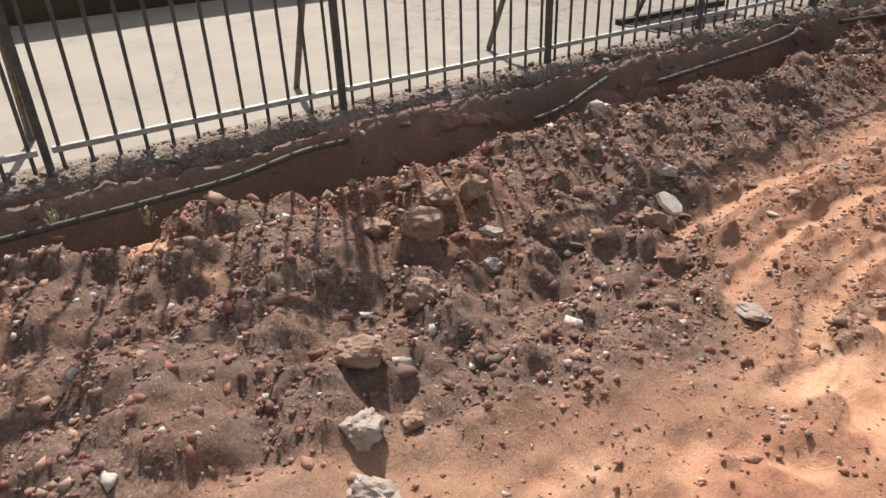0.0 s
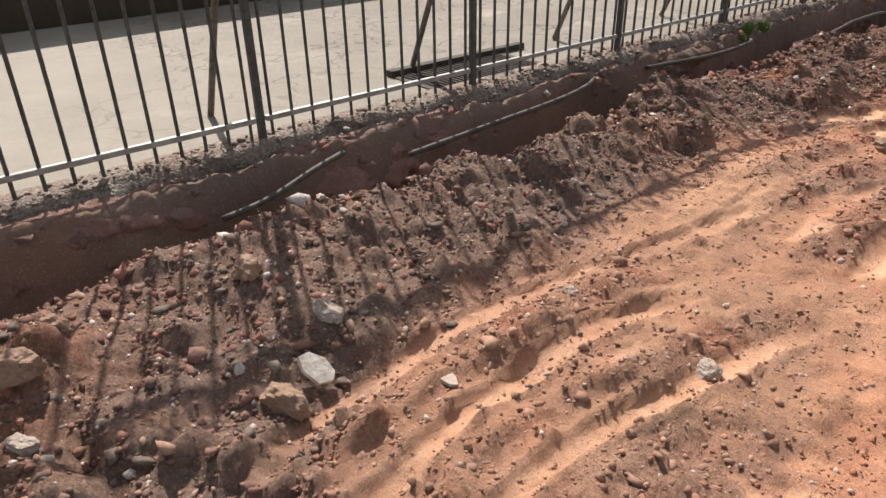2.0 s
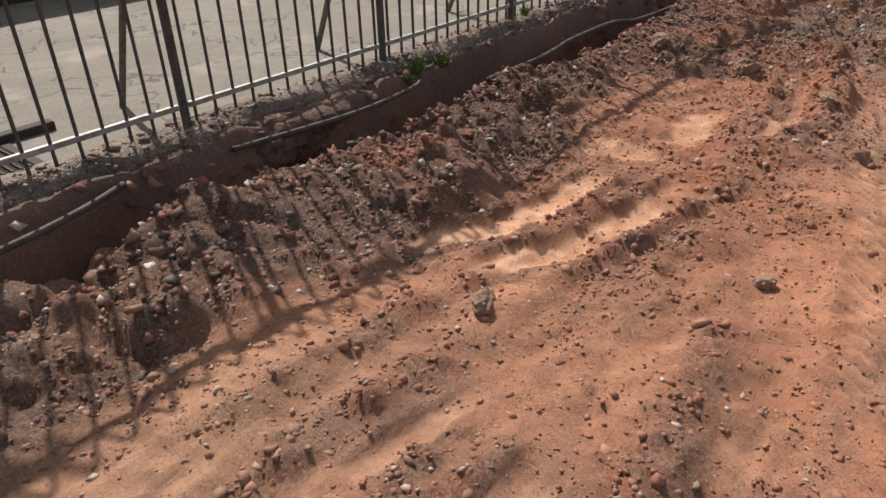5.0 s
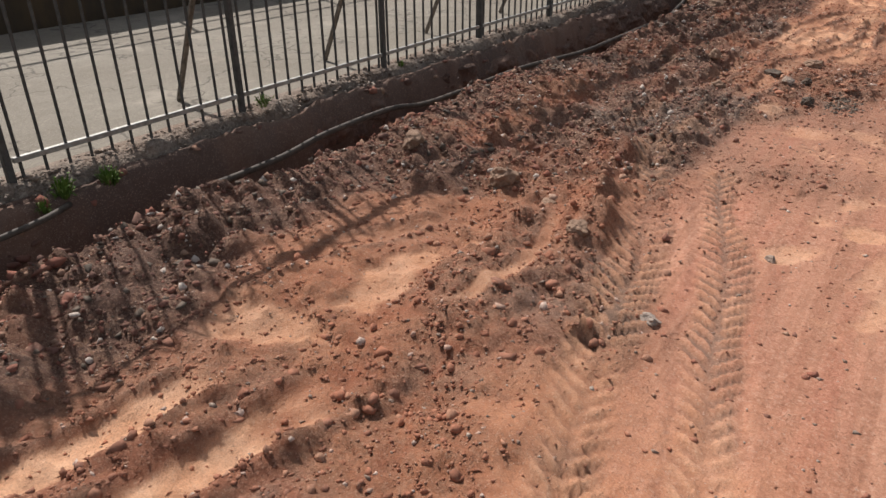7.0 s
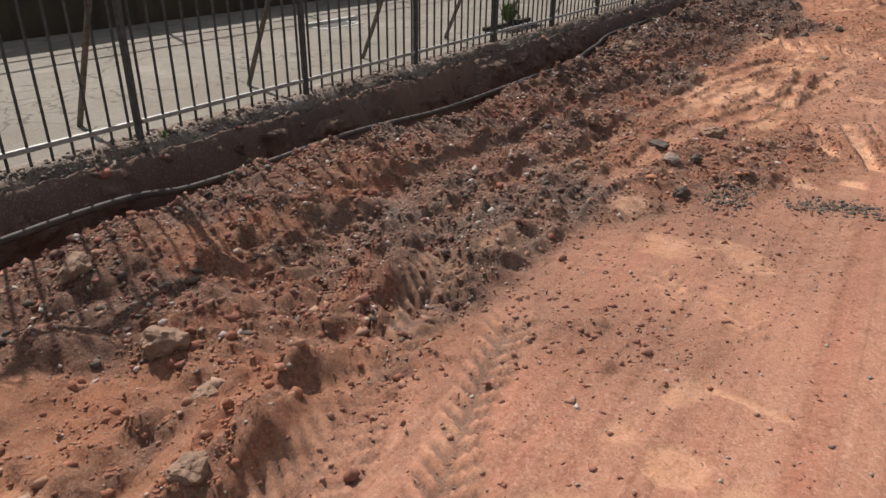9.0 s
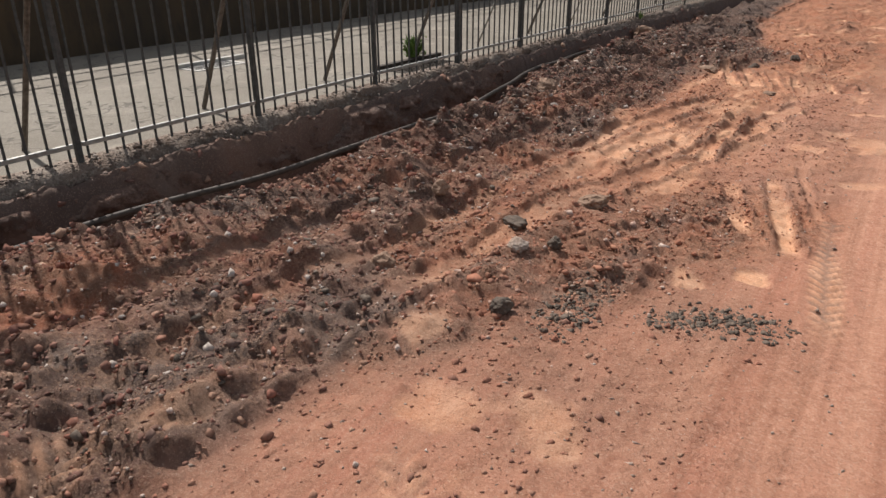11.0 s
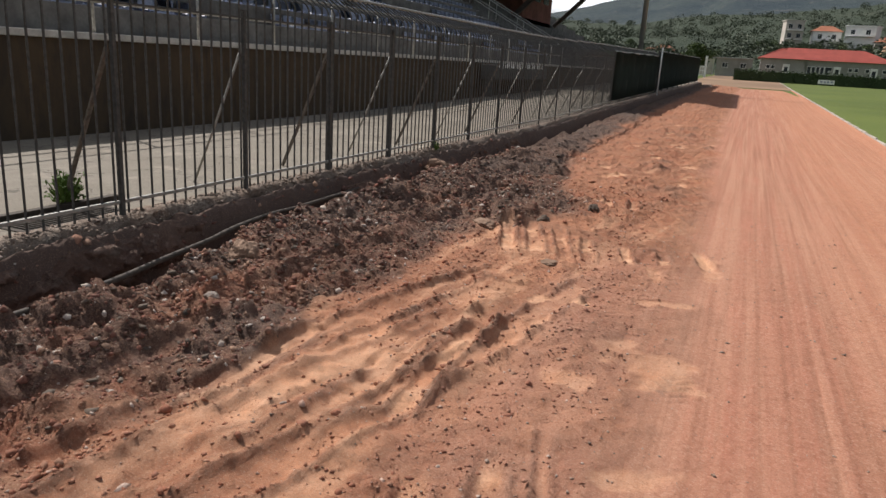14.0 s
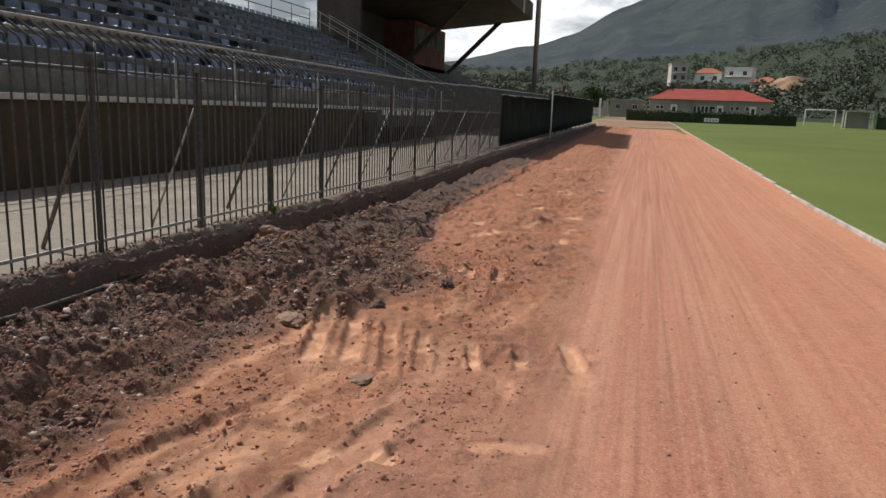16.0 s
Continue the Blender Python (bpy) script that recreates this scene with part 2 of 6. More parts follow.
def wall_material():
    m = Mat("stained_plaster", 0.9)
    a, b = m.noise(1.0, 5.0, 0.6, (1.0, 1.0, 0.25)), m.noise(5.0, 6.0, 0.65, (1.0, 1.0, 0.35))
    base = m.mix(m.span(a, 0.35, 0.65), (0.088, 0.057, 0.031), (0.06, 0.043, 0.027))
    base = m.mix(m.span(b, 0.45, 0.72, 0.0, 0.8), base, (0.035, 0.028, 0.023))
    m.color(base).bump(b, 0.3, 0.01)
    return m.m


def grass_material():
    m = Mat("mown_grass", 0.85)
    a, b = m.noise(0.12, 3.0), m.noise(6.0, 6.0, 0.75)
    base = m.mix(m.span(a, 0.3, 0.7), (0.082, 0.112, 0.018), (0.115, 0.145, 0.024))
    base = m.mix(m.span(b, 0.4, 0.7, 0.0, 0.6), base, (0.066, 0.09, 0.014))
    m.color(base).bump(b, 0.5, 0.03)
    return m.m


def leaf_material(name, a, b):
    m = Mat(name, 0.7)
    r = m.rand("island")
    base = m.mix(r, a, b)
    base = m.mix(m.span(m.noise(0.8, 3.0), 0.35, 0.65, 0.0, 0.5), base, tuple(v * 0.55 for v in a))
    m.color(base)
    return m.m


M_PAVE = pavement_material()
def kerb_material():
    m = Mat("rough_kerb_concrete", 0.95)
    a, b_, g = m.noise(2.2, 5.0), m.noise(18.0, 5.0, 0.7), m.cells(70.0, "Color")
    base = m.mix(m.span(a, 0.40, 0.66), (0.20, 0.14, 0.105), (0.265, 0.222, 0.182))
    base = m.mix(m.span(b_, 0.42, 0.7, 0.0, 0.6), base, (0.12, 0.085, 0.062))
    base = m.mix(m.span(g, 0.6, 0.85, 0.0, 0.5), base, (0.09, 0.07, 0.055))
    base = m.mix(m.span(g, 0.35, 0.15, 0.0, 0.45), base, (0.36, 0.3, 0.235))
    m.color(base).bump(b_, 0.55, 0.03).bump(m.span(m.cells(70.0), 0.0, 0.7, 1.0, 0.0), 0.7, 0.01)
    return m.m


M_KERB = kerb_material()
def bank_material():
    m = Mat("dug_bank_earth", 0.95)
    a, f, g = m.noise(3.0, 5.0), m.noise(24.0, 6.0, 0.7), m.cells(45.0, "Color")
    base = m.mix(m.span(a, 0.35, 0.65), (0.135, 0.078, 0.058), (0.22, 0.13, 0.095))
    base = m.mix(m.span(f, 0.45, 0.7, 0.0, 0.6), base, (0.11, 0.075, 0.058))
    base = m.mix(m.span(g, 0.62, 0.85, 0.0, 0.4), base, (0.08, 0.056, 0.044))
    base = m.mix(m.span(g, 0.33, 0.15, 0.0, 0.4), base, (0.30, 0.2, 0.15))
    sep = m.n.new("ShaderNodeSeparateXYZ")
    m.l.new(m.geo, sep.inputs[0])
    early = m.math("MULTIPLY", m.span(sep.outputs["X"], 4.2, 2.2), m.span(m.noise(1.6, 4.0), 0.35, 0.6, 0.35, 1.0))
    base = m.mix(early, base, m.mix(m.span(f, 0.35, 0.7), (0.29, 0.155, 0.12), (0.40, 0.235, 0.185)))
    base = m.mix(m.span(m.noise(5.0, 5.0, 0.7), 0.55, 0.68, 0.0, 0.6), base, (0.21, 0.165, 0.135))
    m.color(base).bump(a, 0.6, 0.06).bump(f, 0.9, 0.03).bump(m.noise(70.0, 5.0, 0.75), 0.8, 0.012)
    return m.m


M_BANK = bank_material()
M_PLASTER = wall_material()
M_CONC = simple("grey_concrete", (0.36, 0.35, 0.33), 0.9, 0, 3.0, 0.35, 0.3)
M_COPING = simple("pale_coping", (0.52, 0.49, 0.44), 0.85, 0, 4.0, 0.35, 0.3)
M_EDGING = simple("pale_edging_stone", (0.42, 0.385, 0.335), 0.9, 0, 3.0, 0.35, 0.3)
M_PAINT = simple("dark_green_grey_paint", (0.085, 0.084, 0.078), 0.6, 0.1, 30.0, 0.45, 0.15, 0.002)
M_GALV = simple("worn_pipe_paint", (0.36, 0.35, 0.32), 0.5, 0.4, 22.0, 0.4, 0.15, 0.002)
M_RUST = simple("rusted_brace_steel", (0.2, 0.17, 0.14), 0.6, 0.2, 30.0, 0.5, 0.3, 0.003)
M_NET = simple("green_shade_net", (0.018, 0.036, 0.027), 0.9, 0, 2.0, 0.4, 0.2)
# darker copy of the grey concrete; the stand's backlit shade is in its colour
M_STAND = simple("shaded_stand_concrete", (0.15, 0.144, 0.137), 0.92, 0, 2.0, 0.5, 0.3)
M_PALEROD = simple("pale_brace_rod", (0.42, 0.4, 0.36), 0.6, 0.2, 25.0, 0.45, 0.2, 0.002)
M_SEAT = simple("blue_seat_plastic", (0.29, 0.325, 0.43), 0.5, 0, 3.0, 0.3, 0.05)
M_DARK = simple("dark_roof_sheet", (0.095, 0.075, 0.064), 0.8, 0, 1.0, 0.45, 0.3)
M_BRICKRED = simple("red_plaster", (0.2, 0.08, 0.06), 0.9, 0, 1.5, 0.4, 0.3)
M_HOSE = simple("black_pipe_dusty", (0.085, 0.068, 0.054), 0.7, 0, 20.0, 0.45, 0.2, 0.003)
M_GRATE = simple("rusty_grate", (0.065, 0.05, 0.038), 0.8, 0.2, 30.0, 0.4, 0.3, 0.003)
M_CHANNEL = simple("dark_channel_concrete", (0.09, 0.082, 0.074), 0.95, 0, 3.0, 0.5, 0.3)
# near black: the shade inside a drain, as a plain colour
M_PIT_SHADE = simple("drain_pit", (0.022, 0.019, 0.017), 0.95)
M_GRASS = grass_material()
M_LEAF = leaf_material("tree_leaves", (0.042, 0.07, 0.018), (0.08, 0.108, 0.03))
M_LEAF_DARK = leaf_material("dark_leaves", (0.044, 0.062, 0.028), (0.07, 0.09, 0.038))
M_LEAF_FAR = leaf_material("far_leaves", (0.052, 0.07, 0.042), (0.074, 0.092, 0.052))
M_WEED = leaf_material("weed_leaves", (0.085, 0.15, 0.022), (0.145, 0.22, 0.045))
M_DRY = leaf_material("dry_straw", (0.42, 0.34, 0.2), (0.5, 0.42, 0.26))
M_HEDGE = leaf_material("hedge_leaves", (0.022, 0.04, 0.014), (0.05, 0.075, 0.024))
M_BARK = simple("bark", (0.12, 0.085, 0.06), 0.9)
M_WHITE = simple("white_paint", (0.78, 0.77, 0.74), 0.7, 0, 1.0, 0.15, 0.1)
M_CREAM = simple("house_plaster", (0.52, 0.47, 0.41), 0.85, 0, 0.6, 0.25, 0.1)
M_GREYWALL = simple("grey_render", (0.30, 0.29, 0.27), 0.85, 0, 0.5, 0.25, 0.1)
M_ROOF = simple("red_roof_tiles", (0.31, 0.062, 0.045), 0.8, 0, 0.8, 0.25, 0.3)
M_ROOF2 = simple("terracotta_roof", (0.38, 0.15, 0.085), 0.8, 0, 0.8, 0.25, 0.3)
M_GLASS = simple("dark_window_glass", (0.03, 0.035, 0.04), 0.15, 0, 1.0, 0.1, 0.0)
M_BANKSOIL = simple("bare_hill_soil", (0.28, 0.18, 0.11), 0.9, 0, 0.05, 0.4, 0.3)


def hill_material():
    m = Mat("wooded_slope", 0.95)
    a, b, c = m.noise(0.012, 6.0, 0.65), m.noise(0.09, 6.0, 0.7), m.noise(0.004, 3.0)
    base = m.mix(m.span(b, 0.35, 0.65), (0.028, 0.042, 0.024), (0.042, 0.056, 0.032))
    base = m.mix(m.span(a, 0.52, 0.7, 0.0, 0.5), base, (0.07, 0.072, 0.046))
    m.color(base).bump(b, 0.9, 6.0)
    return m.m


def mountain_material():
    m = Mat("far_mountain_haze_glow", 1.0)
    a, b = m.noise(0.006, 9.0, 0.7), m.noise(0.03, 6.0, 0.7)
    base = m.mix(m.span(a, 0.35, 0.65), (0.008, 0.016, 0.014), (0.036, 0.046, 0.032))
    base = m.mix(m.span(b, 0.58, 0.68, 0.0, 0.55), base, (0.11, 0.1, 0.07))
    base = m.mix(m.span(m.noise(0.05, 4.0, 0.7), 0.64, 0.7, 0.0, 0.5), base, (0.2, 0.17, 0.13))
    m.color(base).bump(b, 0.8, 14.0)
    # faint blue emission stands in for the haze before the ridge
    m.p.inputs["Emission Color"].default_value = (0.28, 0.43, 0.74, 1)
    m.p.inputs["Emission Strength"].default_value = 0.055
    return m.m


M_HILL = hill_material()
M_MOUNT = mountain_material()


# ---- mesh helpers ----
def mesh_of(bm, name, mat, smooth=False):
    me = bpy.data.meshes.new(name)
    bm.normal_update()
    bm.to_mesh(me)
    bm.free()
    me.materials.append(mat)
    if smooth:
        me.polygons.foreach_set("use_smooth", [True] * len(me.polygons))
    return me


def part(name, bm, mat, parent=None, label="", smooth=False, at=None):
    ob = new(name, mesh_of(bm, name, mat, smooth))
    if parent is not None:
        ob.parent = parent
    if at is not None:
        ob.matrix_basis = at
    if label:
        ob["label"] = label
    return ob


def again(ob, m):
    """One more part on the same mesh, under the same parent."""
    c = ob.copy()
    scene.collection.objects.link(c)
    c.matrix_basis = m
    return c


def empty(name, m=None, **tags):
    ob = new(name)
    ob.empty_display_size = 0.1
    if m is not None:
        ob.matrix_basis = m
    return tagged(ob, **tags)


def add_box(bm, lo, hi, bevel=0.0, m=None):
    lo, hi = Vector(lo), Vector(hi)
    mat = Matrix.Translation((lo + hi) / 2) @ Matrix.Diagonal((*(hi - lo), 1))
    g = bmesh.ops.create_cube(bm, size=1, matrix=(m @ mat) if m is not None else mat)
    if bevel:
        es = list({e for v in g["verts"] for e in v.link_edges})
        bmesh.ops.bevel(bm, geom=es, offset=bevel, segments=1, affect="EDGES")
    return bm


def box(lo, hi, bevel=0.0):
    return add_box(bmesh.new(), lo, hi, bevel)


def tube(points, r, sides=8, cap=True):
    """A tube of radius r along points."""
    bm = bmesh.new()
    pts = [Vector(p) for p in points]
    rings = []
    for i, p in enumerate(pts):
        d = (pts[min(i + 1, len(pts) - 1)] - pts[max(i - 1, 0)]).normalized()
        u = d.cross(Vector((0, 0, 1)))
        u = u.normalized() if u.length > 0.05 else Vector((1, 0, 0))
        v = d.cross(u).normalized()
        rings.append([bm.verts.new(p + (u * math.cos(2 * math.pi * k / sides) + v * math.sin(2 * math.pi * k / sides)) * r) for k in range(sides)])
    for a, b in zip(rings, rings[1:]):
        for k in range(sides):
            bm.faces.new((a[k], a[(k + 1) % sides], b[(k + 1) % sides], b[k]))
    if cap:
        bm.faces.new(rings[0])
        bm.faces.new(list(reversed(rings[-1])))
    bmesh.ops.recalc_face_normals(bm, faces=bm.faces[:])
    return bm


def rock(r, seed, sub=2, rough=0.35, squash=(1, 1, 0.7)):
    """An angular broken stone, with its base near z = 0."""
    bm = bmesh.new()
    bmesh.ops.create_icosphere(bm, subdivisions=sub, radius=1.0)
    rnd = random.Random(seed)
    cuts = [(Vector((rnd.gauss(0, 1), rnd.gauss(0, 1), rnd.gauss(0, 0.8))).normalized(), rnd.uniform(0.58, 0.86)) for _ in range(10)]
    off = Vector((seed * 3.7, seed * 1.3, seed * 2.1))
    for v in bm.verts:
        p = v.co.normalized()
        k = 1.0
        for n, d in cuts:
            h = p.dot(n)
            if h > d:
                k = min(k, d / h)
        p = p * k * (1 + rough * 0.35 * noise.noise(p * 2.6 + off) + rough * 0.16 * noise.noise(p * 6.5 + off))
        v.co = Vector((p.x * squash[0], p.y * squash[1], p.z * squash[2])) * r
    low = min(v.co.z for v in bm.verts)
    bmesh.ops.translate(bm, verts=bm.verts[:], vec=(0, 0, -low * 0.7))
    return bm


# ---- terrain ----
rng = np.random.default_rng(7)
LATTICE = rng.random((256, 256))


def vnoise(x, y, f):
    """Smooth lattice noise in -1..1."""
    x, y = x * f, y * f
    xi, yi = np.floor(x).astype(int), np.floor(y).astype(int)
    u, v = x - xi, y - yi
    u, v = u * u * (3 - 2 * u), v * v * (3 - 2 * v)
    a, b = LATTICE[xi & 255, yi & 255], LATTICE[(xi + 1) & 255, yi & 255]
    c, d = LATTICE[xi & 255, (yi + 1) & 255], LATTICE[(xi + 1) & 255, (yi + 1) & 255]
    return 2 * ((a * (1 - u) + b * u) * (1 - v) + (c * (1 - u) + d * u) * v) - 1


def fbm(x, y, f, octaves=4, gain=0.5):
    s, a, t = 0, 1.0, 0
    for _ in range(octaves):
        s, t = s + a * vnoise(x + 17.3 * f, y - 9.1 * f, f), t + a
        f, a = f * 2.03, a * gain
    return s / t


def clods(x, y, s, seed, share):
    """Heaped lumps: one broken dome at most in each cell of size s."""
    out = np.zeros_like(x)
    ix, iy = np.floor(x / s).astype(int), np.floor(y / s).astype(int)
    for ox in (-1, 0, 1):
        for oy in (-1, 0, 1):
            a, c = ix + ox, iy + oy
            h = [LATTICE[(a * 7 + c * 3 + seed * 31 + k * 57) & 255, (c * 11 + a * 5 + seed * 17 + k * 91) & 255] for k in range(5)]
            r = s * (0.34 + 0.46 * h[2])
            u, v = (x - (a + h[0]) * s) / r, (y - (c + h[1]) * s) / r
            q = np.clip(1 - (u * u + v * v), 0, 1)
            dome = r * (0.28 + 0.42 * h[3]) * q ** 0.8 * (1 + 0.45 * (h[4] - 0.5) * u + 0.45 * (h[0] - 0.5) * v)
            out = np.maximum(out, np.where(h[4] * 0.6 + h[2] * 0.4 < share, dome, 0))
    return out


def smooth(a, b, x):
    t = np.clip((x - a) / (b - a), 0, 1)
    return t * t * (3 - 2 * t)


def rise(x):
    """The ground climbs gently beyond the near stretch."""
    return 0.0133 * np.maximum(0.0, np.asarray(x, float) - 24.0) * smooth(24.0, 34.0, np.asarray(x, float))


def spacing(start, stops):
    out, v = [start], start
    for end, step0, step1 in stops:
        a = v
        while v < end:
            v += step0 + (step1 - step0) * (v - a) / (end - a)
            out.append(v)
    return np.array(out)


XS = spacing(-9.0, [(-2.6, 0.3, 0.02), (17.0, 0.018, 0.018), (27.0, 0.018, 0.06), (80.0, 0.06, 0.9)])
YS = -spacing(0.10, [(3.6, 0.018, 0.018), (5.0, 0.018, 0.03), (7.74, 0.03, 0.2)])
GX, GY = np.meshgrid(XS, YS, indexing="ij")


def packed_edge(x):
    """Where the dug strip ends and the rolled track begins."""
    return np.interp(x, [-9, 0, 2, 5, 8, 9, 10.2, 11.2, 12.3, 14, 16, 18, 23, 35, 60], [-3.4, -3.3, -3.2, -3.6, -2.7, -2.75, -3.0, -3.5, -4.1, -4.25, -4.4, -4.25, -4.05, -3.85, -3.6])


edge = packed_edge(GX) + 0.22 * fbm(GX, GY, 1.3, 3)
flat = smooth(0.35, -0.12, GY - edge)
lip = 0.52 + 0.2 * smooth(10.2, 11.2, GX) * smooth(15.6, 14.4, GX) - 0.14 * smooth(15.4, 16.2, GX) + 0.14 * fbm(GX, GX * 0, 0.8, 3) + 0.05 * fbm(GX, GY, 4.0, 2)
depth = 0.16 + 0.10 * fbm(GX + 40, GX * 0, 0.7, 3)
for hx, hw, hd in ((-0.75, 0.5, 0.34), (1.35, 0.35, 0.14), (3.3, 0.8, 0.10), (7.3, 0.5, 0.36), (8.0, 0.5, 0.14), (8.7, 0.4, 0.12), (11.3, 0.7, 0.16), (13.6, 1.1, 0.12), (17.6, 0.5, 0.2), (19.2, 0.6, 0.16)):
    depth = depth + hd * np.exp(-(((GX - hx) / hw) ** 2))
base = -0.255 - 0.055 * smooth(9.5, 12.5, GX) * smooth(-2.6, -3.4, GY) - 0.015 * smooth(9.5, 12.5, GX)
mound = (0.13 + 0.05 * fbm(GX, GY, 0.9, 3)) * np.exp(-(((GY + 0.95) / 0.62) ** 2))
mound = mound * (0.35 + 0.65 * smooth(26, 19, GX))
mound = mound * (1 - 0.6 * smooth(9.6, 10.8, GX) * smooth(16.2, 15.2, GX) * smooth(-1.5, -1.0, GY))
mound = mound + 0.05 * np.exp(-(((GY + 1.9) / 0.7) ** 2)) * (0.6 + 0.6 * fbm(GX + 9, GY, 0.8, 2))
H = base + (1 - flat) * (mound + 0.055 * fbm(GX, GY, 1.6, 4) + 0.025 * fbm(GX, GY, 5.0, 3))
# the trench along the kerb
d = -GY
trench = smooth(lip + 0.14, lip - 0.08, d) * smooth(0.16, 0.30, d + 0.04 * fbm(GX, GY, 5.0, 2))
H = H - trench * (depth + 0.10)
bank = smooth(0.30, 0.15, d + 0.05 * fbm(GX, GY, 3.0, 3))
H = H + bank * (-0.075 + 0.05 * fbm(GX, GY, 5.0, 4) - H)

heap = np.interp(GX, [-9, 0.2, 0.8, 1.5, 4, 5.9, 6.4, 7.2, 7.7, 8.5, 10, 11, 12, 13, 14, 15.7, 17.5, 18.8, 20, 23, 30, 44, 60], [-2.3, -2.3, -1.75, -1.5, -1.52, -1.42, -1.2, -1.25, -1.95, -2.5, -2.5, -2.3, -2.12, -2.15, -2.1, -2.0, -2.1, -2.75, -2.4, -1.7, -1.25, -1.2, -1.2]) + 0.25 * fbm(GX + 3, GY, 1.2, 3)
loose = smooth(-0.22, 0.12, GY - heap)
tone = np.clip(0.42 + 0.6 * fbm(GX, GY, 0.7, 4) + 0.3 * (1 - loose) + 0.12 * smooth(3, 8, GX), 0, 1)
grey = smooth(-0.1, 0.45, fbm(GX + 31, GY + 5, 0.75, 4) + 0.4 * smooth(3.2, 0.5, GX) + 0.15 * smooth(15, 18, GX)) * (0.35 + 0.65 * loose)
damp_shade = smooth(0.05, 0.5, fbm(GX + 77, GY + 3, 0.55, 4) + 0.25 * np.exp(-(((GX - 3.2) / 1.6) ** 2)) + 0.7 * smooth(14, 17, GX)) * loose * smooth(-2.4, -1.0, GY)
damp_shade = np.maximum(damp_shade, 0.3 * smooth(1.2, 0.2, GX) * loose)
damp_shade = np.maximum(damp_shade, (0.5 * smooth(9.5, 12.5, GX) + 0.35 * smooth(14.5, 16.5, GX)) * loose * smooth(-0.7, 0.1, fbm(GX + 15, GY + 4, 1.1, 4)))
damp_shade = np.maximum(damp_shade, 0.5 * smooth(3.6, 4.6, GX) * smooth(9.5, 7.5, GX) * smooth(-1.7, -1.2, GY) * smooth(-0.5, 0.4, fbm(GX + 5, GY + 44, 1.3, 4)))
sand = (1 - loose) * (1 - flat) * (0.35 + 0.55 * smooth(0.6, 1.6, GX) * smooth(6.0, 4.0, GX)) * smooth(-0.5, 0.2, fbm(GX + 21, GY, 0.9, 4))
sand = np.maximum(sand, 0.7 * smooth(-6.4, -7.4, GY + 0.4 * fbm(GX * 0.3, GY, 1.0, 3)))
pack = np.zeros_like(H)
rough = (1 - flat) * np.maximum(loose, 0.40 + 0.25 * smooth(3.4, 4.6, GX))
# smooth orange earth beside the dark heaps, and trodden gravel beside the track
wave = 0.2 * fbm(GX + 61, GY, 1.4, 4)
orange = (1 - loose) * smooth(12.2, 13.2, GX + wave) * smooth(-3.5, -3.1, GY + wave)
orange = np.maximum(orange, (1 - loose) * (1 - flat) * smooth(17.6, 18.6, GX + wave))
tone = np.maximum(tone, 0.95 * orange * smooth(17.5, 18.5, GX))
sand = np.maximum(sand, (0.85 - 0.35 * smooth(17.5, 18.5, GX)) * orange * smooth(-0.55, 0.1, fbm(GX * 0.6, GY + 12, 1.8, 4)))
rough *= 1 - 0.6 * orange * smooth(19.5, 17.5, GX)
grey *= 1 - 0.6 * orange
trod = smooth(12.8, 13.6, GX + wave) * smooth(18.0, 17.0, GX + wave) * smooth(-3.05, -3.35, GY + wave)
flat = np.maximum(flat, 0.5 * trod)
rough *= 1 - 0.6 * trod
grey = np.maximum(grey, 0.45 * trod)
warm = np.exp(-(((GX - 5.5) / 1.0) ** 4) - (((GY + 3.15) / 0.62) ** 4)) * smooth(-0.6, 0.0, fbm(GX, GY + 33, 1.7, 4))
sand = np.maximum(sand, 0.8 * warm)
tone = np.maximum(tone, 0.8 * smooth(4.2, 5.2, GX) * smooth(9.5, 8.0, GX))
rough *= 1 - 0.5 * warm
grey *= 1 - 0.6 * warm
mild = smooth(1.6, 2.6, GX) * smooth(5.4, 4.4, GX) * (1 - loose)
rough *= 1 - 0.45 * mild
sand = np.maximum(sand, 0.9 * mild * smooth(-0.6, 0.0, fbm(GX * 0.5 + 8, GY, 2.2, 4)))
damp_shade = np.maximum(damp_shade, 0.75 * smooth(-0.6, 0.4, GX) * smooth(4.6, 3.6, GX) * loose * smooth(-0.5, 0.3, fbm(GX + 25, GY + 14, 1.2, 4)))
sand = np.maximum(sand, 0.6 * smooth(-4.8, -6.0, GY + 0.3 * fbm(GX * 0.15, GY, 1.2, 3)))
tan = smooth(4.9, 3.4, GX + 0.5 * fbm(GX, GY + 70, 0.8, 3)) * (1 - flat) * smooth(-2.95, -2.55, GY + 0.2 * fbm(GX + 90, GY, 1.3, 3)) * (1 - 0.75 * smooth(2.4, 3.0, GX) * smooth(-1.95, -2.3, GY))
start_edge = np.interp(GX, [-9, -1.4, -1.0, -0.6, -0.25, 0.0, 0.3, 0.65, 1.2, 9], [-2.1, -2.1, -2.2, -2.3, -2.4, -2.62, -2.71, -2.74, -2.8, -6]) + 0.12 * fbm(GX, GY + 50, 2.4, 4)
pale_start = smooth(0.1, -0.08, GY - start_edge) * smooth(1.9, 1.3, GX) * smooth(-3.8, -3.2, GY + 0.3 * fbm(GX, GY + 9, 1.1, 3))
sand = np.maximum(sand, (0.45 + 0.4 * smooth(-0.5, 0.2, GX)) * pale_start)
flat = np.maximum(flat * (1 - pale_start), 0.15 * pale_start)
rough *= 1 - 0.7 * pale_start
loose *= 1 - pale_start
tan *= 1 - 0.65 * loose
